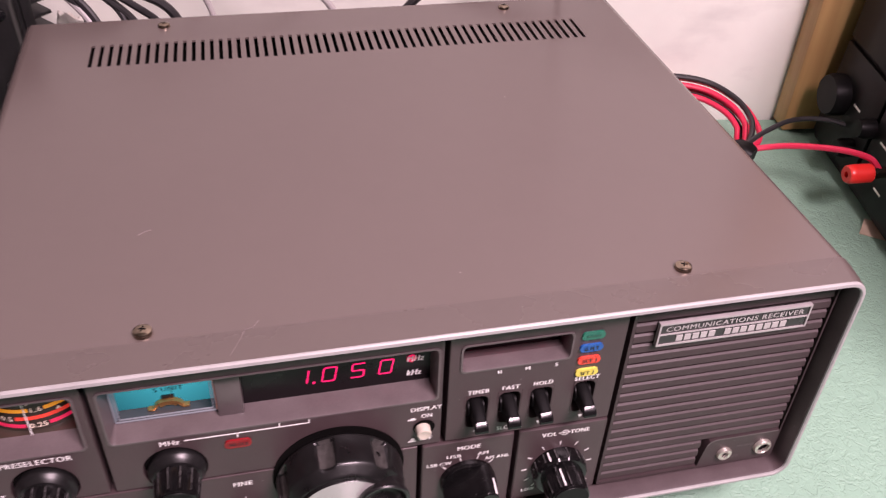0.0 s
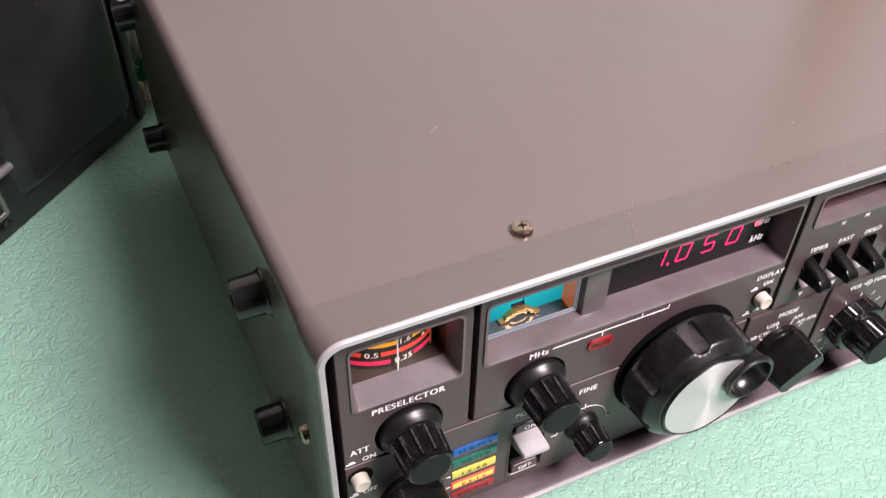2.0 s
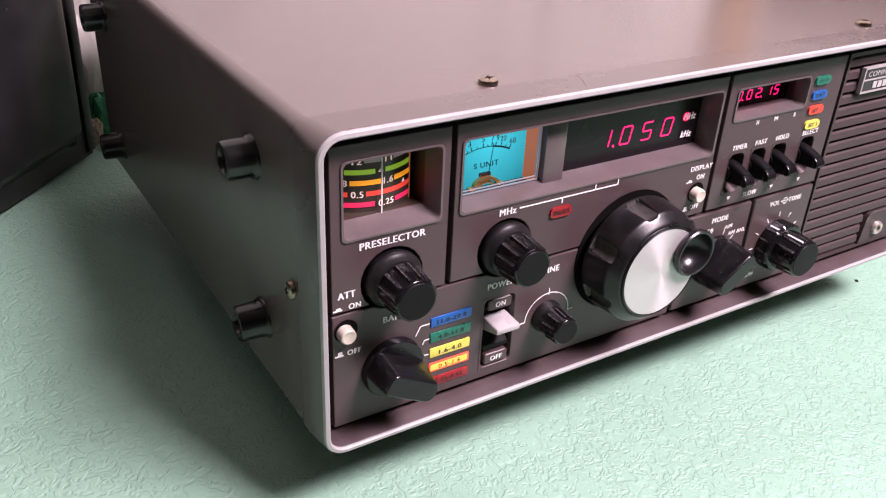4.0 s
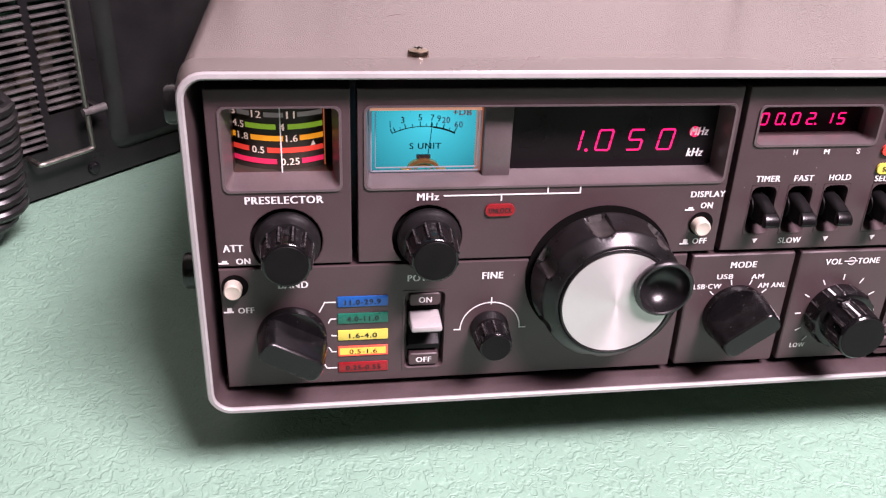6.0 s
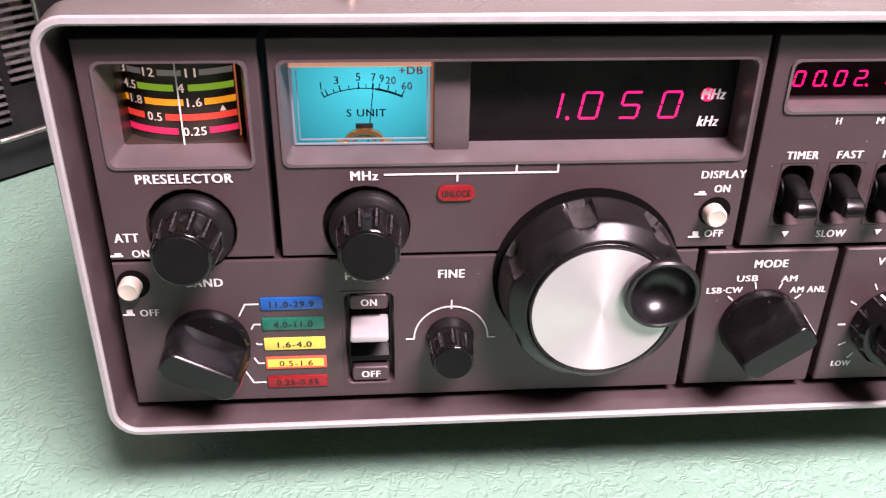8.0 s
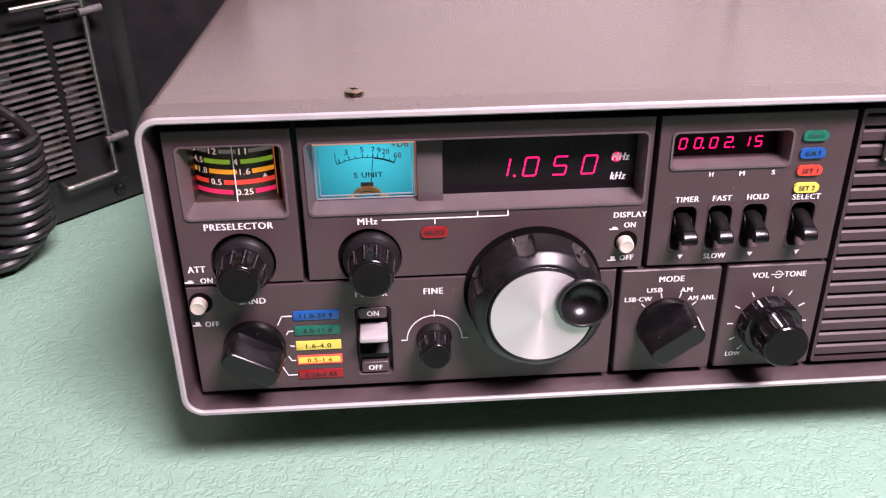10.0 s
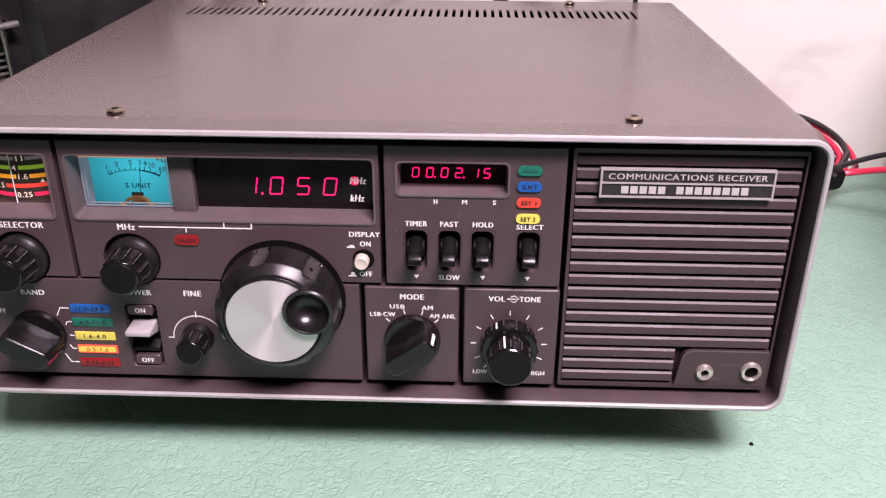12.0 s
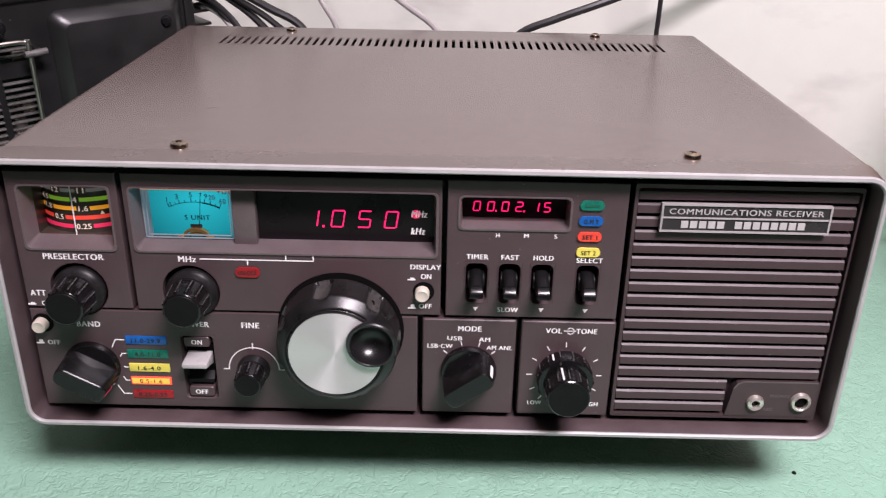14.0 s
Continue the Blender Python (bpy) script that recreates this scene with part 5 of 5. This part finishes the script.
def enclosure_panels():
    """The folded steel panels, with openings for the two columns of louvres."""
    w = 0.0015
    yield (BL, -0.190, 0.0, w, 0.004, BH)
    yield (-0.1475, -0.1425, 0.0, w, 0.004, BH)
    for x0, x1 in {(x0, x1): 0 for x0, x1, z0, n in LOUVRES}:
        edge = 0.004
        for _, _, z0, n in sorted(q for q in LOUVRES if q[0] == x0):
            yield (x0, x1, 0.0, w, edge, z0)
            edge = z0 + (n - 1) * 0.0046 + 0.0026
        yield (x0, x1, 0.0, w, edge, BH)
    yield (-0.1215, 0.0, 0.0, w, 0.004, BH)
    yield (BL, BL + w, w, BD, 0.004, BH)
    yield (-w, 0.0, w, BD - w, 0.004, BH)
    yield (BL + w, 0.0, BD - w, BD, 0.004, BH)
    yield (BL, 0.0, 0.0, BD, BH, BH + 0.0015)
    yield (BL, 0.0, 0.0, BD, 0.0028, 0.0040)


for size in enclosure_panels():
    part("steel_panel", box(bmesh.new(), *size), BOXPAINT, transceiver, smooth=False)
for x0, x1, z0, n in LOUVRES:
    for i in range(n - 1):
        bar = box(bmesh.new(), x0 - 0.0005, x1 + 0.0005, -0.0014, 0.0026, z0 + 0.0030 + i * 0.0046, z0 + 0.0044 + i * 0.0046, 0.0003, 1)
        part("louvre_bar", bar, LOUVRE, transceiver)
cover = bmesh.new()
loft(cover, [(rrect(-0.1065, -0.0085, 0.018, 0.1600, 0.009), 0.0), (rrect(-0.1055, -0.0095, 0.019, 0.1590, 0.009), -0.0020), (rrect(-0.0980, -0.0165, 0.0265, 0.1515, 0.006), -0.0075), (rrect(-0.0972, -0.0173, 0.0273, 0.1507, 0.006), -0.0078)], True, True)
part("pressed_cover", cover, BOXPAINT, transceiver, "raised black side plate with rounded corners")
part("edge_lip", box(bmesh.new(), -0.0062, 0.0012, -0.0024, 0.004, 0.006, BH, 0.0010), BOXPAINT, transceiver)
part("top_lip", box(bmesh.new(), BL, 0.0012, -0.0030, 0.006, 0.169, 0.174, 0.0012), BOXPAINT, transceiver)
part("bracket", box(bmesh.new(), -0.192, -0.1370, -0.010, 0.0, 0.1500, 0.1610, 0.0015), BOXPAINT, transceiver)
bail = tube(bmesh.new(), spline([(-0.1670, -0.012, 0.1458), (-0.1390, -0.013, 0.1458), (-0.1275, -0.013, 0.1451), (-0.1250, -0.013, 0.142), (-0.1255, -0.013, 0.10), (-0.1258, -0.013, 0.05), (-0.1258, -0.013, 0.0335), (-0.1272, -0.013, 0.0306), (-0.1380, -0.013, 0.0302), (-0.1580, -0.013, 0.0300), (-0.1600, -0.009, 0.0300), (-0.1602, 0.001, 0.0300)], 8), 0.0016, 10)
part("bail_handle", bail, WIRESTEEL, transceiver, "bent steel wire bail")
for x, z in ((-0.1150, 0.0540), (-0.1150, 0.1370)):
    peg = tube(bmesh.new(), [(x - 0.0135, -0.0135, z), (x - 0.0130, -0.0135, z), (x + 0.0006, -0.0135, z + 0.0004), (x + 0.0012, -0.0135, z + 0.0004)], 0.0024, 14)
    part("bail_stop", peg, PEGGREY, transceiver, "peg holding the bail, greyed for its highlight")
    part("stop_arm", box(bmesh.new(), x - 0.0050, x - 0.0010, -0.0125, 0.001, z - 0.0020, z + 0.0020, 0.0005), BOXPAINT, transceiver)
for x, z in ((-0.0245, 0.1435), (-0.0190, 0.0200), (-0.1210, 0.0110), (-0.1400, 0.1555)):
    d = -0.0078 if (-0.098 < x < -0.015 and z > 0.02) else (-0.010 if x == -0.14 else 0.0)
    p = lathe(bmesh.new(), [(0.0042, 0.0), (0.0040, -0.0012), (0.0030, -0.0026), (0.0004, -0.0030)], 0, 0, 20)
    part("screw", p, GLOSS, transceiver, "black domed screw").matrix_basis = pose(x, d, z)
for i in range(11):
    part("cooling_fin", box(bmesh.new(), 0.0, 0.024, 0.016, BD - 0.004, 0.066 + i * 0.0105, 0.0685 + i * 0.0105, 0.0006), BOXPAINT, transceiver)
board = part("circuit_board", box(bmesh.new(), -0.30, -0.02, 0.020, 0.0215, 0.012, 0.180), PCB, transceiver, "green circuit board seen through the slots")
rng = random.Random(5)
for i in range(46):
    x, z = rng.uniform(-0.192, -0.122), rng.uniform(0.030, 0.135)
    w, h = rng.uniform(0.003, 0.008), rng.uniform(0.002, 0.006)
    part("component", box(bmesh.new(), x - w, x + w, 0.020 - rng.uniform(0.006, 0.014), 0.020, z - h, z + h, 0.0006), rng.choice((TINNED, TINNED, TINNED, SATIN, PCB, CARD, PAPER)), board)
for x in (-0.165, -0.300):
    for y in (0.012, BD - 0.015):
        part("foot", lathe(bmesh.new(), [(0.007, 0.0), (0.008, 0.0035)], 0, 0, 20), RUBBER, transceiver).matrix_basis = pose(x, y, 0, 90, 0, 0)

# coiled cord hanging in front of it
turns, pts = 11, []
for i in range(turns * 16 + 1):
    a = 2 * math.pi * i / 16
    k = i / (turns * 16)
    bend = 0.020 * max(0.0, 0.25 - k) * 4
    pts.append((-0.3170 - bend + 0.004 * k + 0.0155 * math.cos(a), 0.1930 - 0.5 * bend + 0.006 * k + 0.0155 * math.sin(a), 0.0042 + 0.076 * k))
pts = spline([(-0.400, 0.14, 0.0036), (-0.360, 0.165, 0.0038)], 6) + pts + spline([(-0.310, 0.212, 0.086), (-0.327, 0.2165, 0.096), (-0.344, 0.214, 0.104), (-0.352, 0.213, 0.108)], 8)
cord = new("coiled_cord", mesh_of(tube(bmesh.new(), pts, 0.0033, 10), "coiled_cord", True))
cord.data.materials.append(CORD)
tagged(cord, "black coiled rubber cord standing on the green table", "cord")


# ---------------------------------------------------------------- cables and clutter behind the receiver
def cable(name, knots, r, mat, label, group="", per=10):
    ob = new(name, mesh_of(tube(bmesh.new(), spline(knots, per), r, 10), name, True))
    ob.data.materials.append(mat)
    return tagged(ob, label, "cable", group)


BACKC = "cables behind the receiver"
cable("cable", [(-0.262, 0.440, 0.178), (-0.215, 0.385, 0.176), (-0.165, 0.348, 0.168), (-0.130, 0.338, 0.153), (-0.1027, 0.335, 0.137), (-0.088, 0.325, 0.100), (-0.085, 0.300, 0.085)], 0.0030, BLACKWIRE, "thick black cable curving down behind the receiver", BACKC)
cable("cable", [(-0.235, 0.425, 0.158), (-0.195, 0.372, 0.166), (-0.168, 0.352, 0.160), (-0.140, 0.342, 0.143), (-0.122, 0.335, 0.120), (-0.115, 0.300, 0.090)], 0.0028, BLACKWIRE, "black cable curving down behind the receiver", BACKC)
cable("cable", [(-0.225, 0.415, 0.150), (-0.196, 0.374, 0.156), (-0.172, 0.355, 0.150), (-0.152, 0.343, 0.132), (-0.140, 0.330, 0.100), (-0.138, 0.300, 0.080)], 0.0025, BLACKWIRE, "black cable curving down behind the receiver", BACKC)
cable("cable", [(-0.205, 0.400, 0.138), (-0.186, 0.370, 0.146), (-0.165, 0.350, 0.140), (-0.150, 0.335, 0.120), (-0.148, 0.300, 0.090)], 0.0022, GREYWIRE, "grey cable curving down behind the receiver", BACKC)
cable("cable", [(-0.150, 0.431, 0.240), (-0.112, 0.350, 0.195), (-0.0891, 0.337, 0.1588), (-0.0780, 0.335, 0.138), (-0.074, 0.328, 0.110), (-0.074, 0.300, 0.095)], 0.0020, GREYWIRE, "thin grey cable against the wall", BACKC)
cable("cable", [(-0.130, 0.428, 0.235), (-0.075, 0.355, 0.190), (-0.0309, 0.337, 0.160), (-0.0020, 0.335, 0.1376), (0.012, 0.328, 0.105), (0.014, 0.300, 0.090)], 0.0024, GREYWIRE, "grey cable against the white wall", BACKC)
cable("cable", [(0.300, 0.363, 0.225), (0.205, 0.345, 0.193), (0.1222, 0.336, 0.1627), (0.085, 0.335, 0.149), (0.0577, 0.335, 0.1365), (0.036, 0.328, 0.110), (0.030, 0.300, 0.095)], 0.0030, BLACKWIRE, "thick black cable slanting across the white wall", BACKC)
cable("cable", [(-0.250, 0.432, 0.170), (-0.205, 0.380, 0.171), (-0.160, 0.347, 0.160), (-0.126, 0.337, 0.142), (-0.108, 0.334, 0.122), (-0.100, 0.300, 0.090)], 0.0024, BLACKWIRE, "black cable curving down behind the receiver", BACKC)
cable("cable", [(-0.215, 0.408, 0.145), (-0.190, 0.372, 0.151), (-0.168, 0.352, 0.145), (-0.154, 0.340, 0.124), (-0.150, 0.300, 0.085)], 0.0024, BLACKWIRE, "black cable curving down behind the receiver", BACKC)
cable("cable", [(-0.210, 0.402, 0.162), (-0.180, 0.366, 0.168), (-0.152, 0.346, 0.152), (-0.132, 0.336, 0.130), (-0.127, 0.300, 0.088)], 0.0019, BLACKWIRE, "thin black cable curving down behind the receiver", BACKC)
rod = bmesh.new()
tube(rod, [(0.1612, 0.337, 0.0), (0.1612, 0.337, 0.16), (0.1606, 0.338, 0.30), (0.1600, 0.339, 0.46)], 0.0018, 10)
rod = new("aerial_rod", mesh_of(rod, "aerial_rod", True))
rod.data.materials.append(BLACKWIRE)
tagged(rod, "thin black upright aerial rod on the table", "aerial")


def crumple(name, mat, c, size, seed, label, category):
    """A creased, folded scrap."""
    bm = bmesh.new()
    bmesh.ops.create_icosphere(bm, subdivisions=3, radius=1.0)
    for v in bm.verts:
        p = v.co * 1.7 + Vector((seed * 3.1, seed * 1.7, 0))
        k = 0.75 + 0.55 * abs(noise.noise(p)) + 0.25 * noise.noise(p * 2.7)
        v.co = Vector((v.co.x * size[0], v.co.y * size[1], v.co.z * size[2])) * k
    low = min(v.co.z for v in bm.verts)
    for v in bm.verts:
        v.co += Vector((c[0], c[1], c[2] - low))
    ob = new(name, mesh_of(bm, name, False))
    ob.data.materials.append(mat)
    return tagged(ob, label, category)


crumple("paper_scrap", PAPER, (-0.174, 0.388, 0.0005), (0.020, 0.010, 0.062), 1, "crumpled off-white paper behind the receiver", "paper")
crumple("plastic_bag", GREENPLASTIC, (-0.177, 0.372, 0.0005), (0.012, 0.007, 0.019), 2, "small green plastic bag on the table", "bag")
crumple("card_scrap", CARD, (-0.185, 0.3635, 0.0005), (0.006, 0.004, 0.011), 3, "small tan card scrap on the table", "card")

# ---------------------------------------------------------------- power supply and wires beside the batten
supply = empty_thing("power_supply", ROOM @ Matrix.Translation((0.021, -0.034, 0)), "black bench power supply with a knob and red terminal", "power supply")
part("enclosure", box(bmesh.new(), 0.0, 0.20, -0.34, 0.0, 0.005, 0.26, 0.004), RACKPAINT, supply)
for z0, z1, y0, y1 in ((0.014, 0.096, -0.075, -0.004), (0.100, 0.250, -0.075, -0.004), (0.014, 0.096, -0.160, -0.079), (0.100, 0.250, -0.160, -0.079), (0.014, 0.250, -0.330, -0.164)):
    part("front_panel", box(bmesh.new(), -0.0030, 0.001, y0, y1, z0, z1, 0.0008), RACKPAINT, supply)
kn = lathe(bmesh.new(), [(0.0165, 0.0), (0.0165, -0.009), (0.0150, -0.0120), (0.0004, -0.0125)], 0, 0, 40, flutes(20, 0.03, -0.0095, -0.001))
part("knob", kn, SATIN, supply, "round black knob").matrix_basis = pose(-0.003, -0.022, 0.058, 0, 0, -90)
for i, (y, z, w) in enumerate(((-0.048, 0.062, 0.010), (-0.050, 0.022, 0.008), (-0.096, 0.060, 0.012), (-0.110, 0.030, 0.010), (-0.124, 0.070, 0.012))):
    part("printed_mark", box(bmesh.new(), -0.0033, -0.0028, y - w / 2, y + w / 2, z - 0.0008, z + 0.0008), PAPER, supply, "small pale printed mark", smooth=False)
for y, z in ((-0.060, 0.034), (-0.075, 0.062)):
    j = lathe(bmesh.new(), [(0.0075, 0.0), (0.0075, -0.008), (0.0062, -0.012), (0.0004, -0.0122)], 0, 0, 28)
    part("black_terminal", j, SATIN, supply, "black plastic terminal").matrix_basis = pose(-0.003, y, z, 0, 0, -90)
for y in (-0.02, -0.31):
    for x in (0.02, 0.18):
        part("foot", box(bmesh.new(), x - 0.01, x + 0.01, y - 0.01, y + 0.01, 0.0, 0.006), RUBBER, supply)
RT = Vector((0.3985, 0.2085, 0.0475))
red = empty_thing("banana_plug", Matrix.Translation(RT) @ Matrix.Rotation(radians(-93), 4, "Z"), "red plastic banana plug in a terminal of the power supply", "plug")
part("sleeve", lathe(bmesh.new(), [(0.0062, -0.0300), (0.0070, -0.0308), (0.0070, -0.0455), (0.0066, -0.0480), (0.0058, -0.0490), (0.0022, -0.0490), (0.0022, -0.0440)], 0, 0, 36, flutes(18, 0.03, -0.0450, -0.0285)), REDPLASTIC, red, "red ribbed plug sleeve")
part("collar", lathe(bmesh.new(), [(0.0045, -0.0150), (0.0045, -0.0305)], 0, 0, 24), SCREW, red, "brass collar")
part("terminal_base", lathe(bmesh.new(), [(0.0070, 0.0060), (0.0070, -0.0140), (0.0060, -0.0155)], 0, 0, 28), REDPLASTIC, red, "red terminal base")
cable("red_wire", [(0.296, 0.262, 0.036), (0.3133, 0.262, 0.0385), (0.332, 0.251, 0.0460), (0.3535, 0.231, 0.0545), (0.368, 0.217, 0.0560), (0.3745, 0.2098, 0.0500)], 0.0023, REDWIRE, "red wire running to the red plug", "supply wires")
cable("black_wire", [(0.296, 0.263, 0.038), (0.320, 0.277, 0.040), (0.352, 0.288, 0.0425), (0.380, 0.282, 0.044), (0.400, 0.268, 0.041)], 0.0020, BLACKWIRE, "black wire running to the power supply", "supply wires")
LOOP = [(0.299, 0.262, 0.037), (0.3215, 0.281, 0.032), (0.3300, 0.303, 0.0315), (0.3240, 0.323, 0.037), (0.304, 0.344, 0.045), (0.270, 0.356, 0.045), (0.225, 0.358, 0.038), (0.192, 0.346, 0.022), (0.212, 0.326, 0.011), (0.258, 0.298, 0.012), (0.296, 0.263, 0.033)]
for mat, grow_by, lift, name, label in (
    (REDWIRE, 0.0015, 0.0, "red_wire", "coiled red wire loop beside the receiver"), (REDWIRE, -0.005, -0.004, "red_wire", "coiled red wire loop beside the receiver"),
    (REDWIRE, -0.010, 0.002, "red_wire", "coiled red wire loop beside the receiver"), (REDWIRE, -0.015, -0.003, "red_wire", "inner coiled red wire loop beside the receiver"),
    (BLACKWIRE, -0.006, 0.0065, "black_wire", "coiled black wire loop over the red wires"), (BLACKWIRE, -0.012, -0.004, "black_wire", "coiled black wire loop among the red wires"),
):
    mid = Vector((0.260, 0.300, 0.035))
    knots = [LOOP[0]] + [tuple(Vector(p) + (Vector(p) - mid).normalized() * grow_by + Vector((0, 0, lift + 0.001 * (i % 3)))) for i, p in enumerate(LOOP[1:-1])] + [LOOP[-1]]
    knots = [(x, y, max(z, 0.0032)) for x, y, z in knots]
    cable(name, knots, 0.0023, mat, label, "coiled supply wires")
tie = bmesh.new()
loft(tie, [(rrect(-0.0075, 0.0075, -0.0065, 0.0065, 0.005), -0.009), (rrect(-0.0095, 0.0095, -0.0088, 0.0088, 0.0065), -0.004), (rrect(-0.0092, 0.0092, -0.0086, 0.0086, 0.0065), 0.005), (rrect(-0.0070, 0.0070, -0.0062, 0.0062, 0.005), 0.009)])
tie_ob = new("cable_tie", mesh_of(tie, "cable_tie", True))
tie_ob.data.materials.append(SATIN)
tie_ob.matrix_world = pose(0.2975, 0.2625, 0.0350, 0, 5, 40)
tagged(tie_ob, "black tape wrap binding the coiled red wires", "cable tie")
flap = bmesh.new()
loft(flap, [([(-0.012, 0.0), (0.012, 0.0), (0.011, 0.0006), (-0.012, 0.0008)], -0.008), ([(-0.010, 0.003), (0.013, 0.001), (0.013, 0.0016), (-0.010, 0.0036)], 0.008)])
scrap = new("card_offcut", mesh_of(flap, "card_offcut", False))
scrap.data.materials.append(CARD)
scrap.matrix_world = pose(0.386, 0.197, 0.0002, 0, 0, -35)
tagged(scrap, "small curled tan card offcut on the table", "card")
speck = new("crumb", mesh_of(lathe(bmesh.new(), [(0.0012, 0.0), (0.0009, -0.0006), (0.0003, -0.0008)], 0, 0, 10), "crumb", False))
speck.data.materials.append(SATIN)
speck.matrix_world = pose(0.1835, 0.0195, 0.0001, -90, 0, 0)
tagged(speck, "tiny dark crumb on the green table", "crumb")
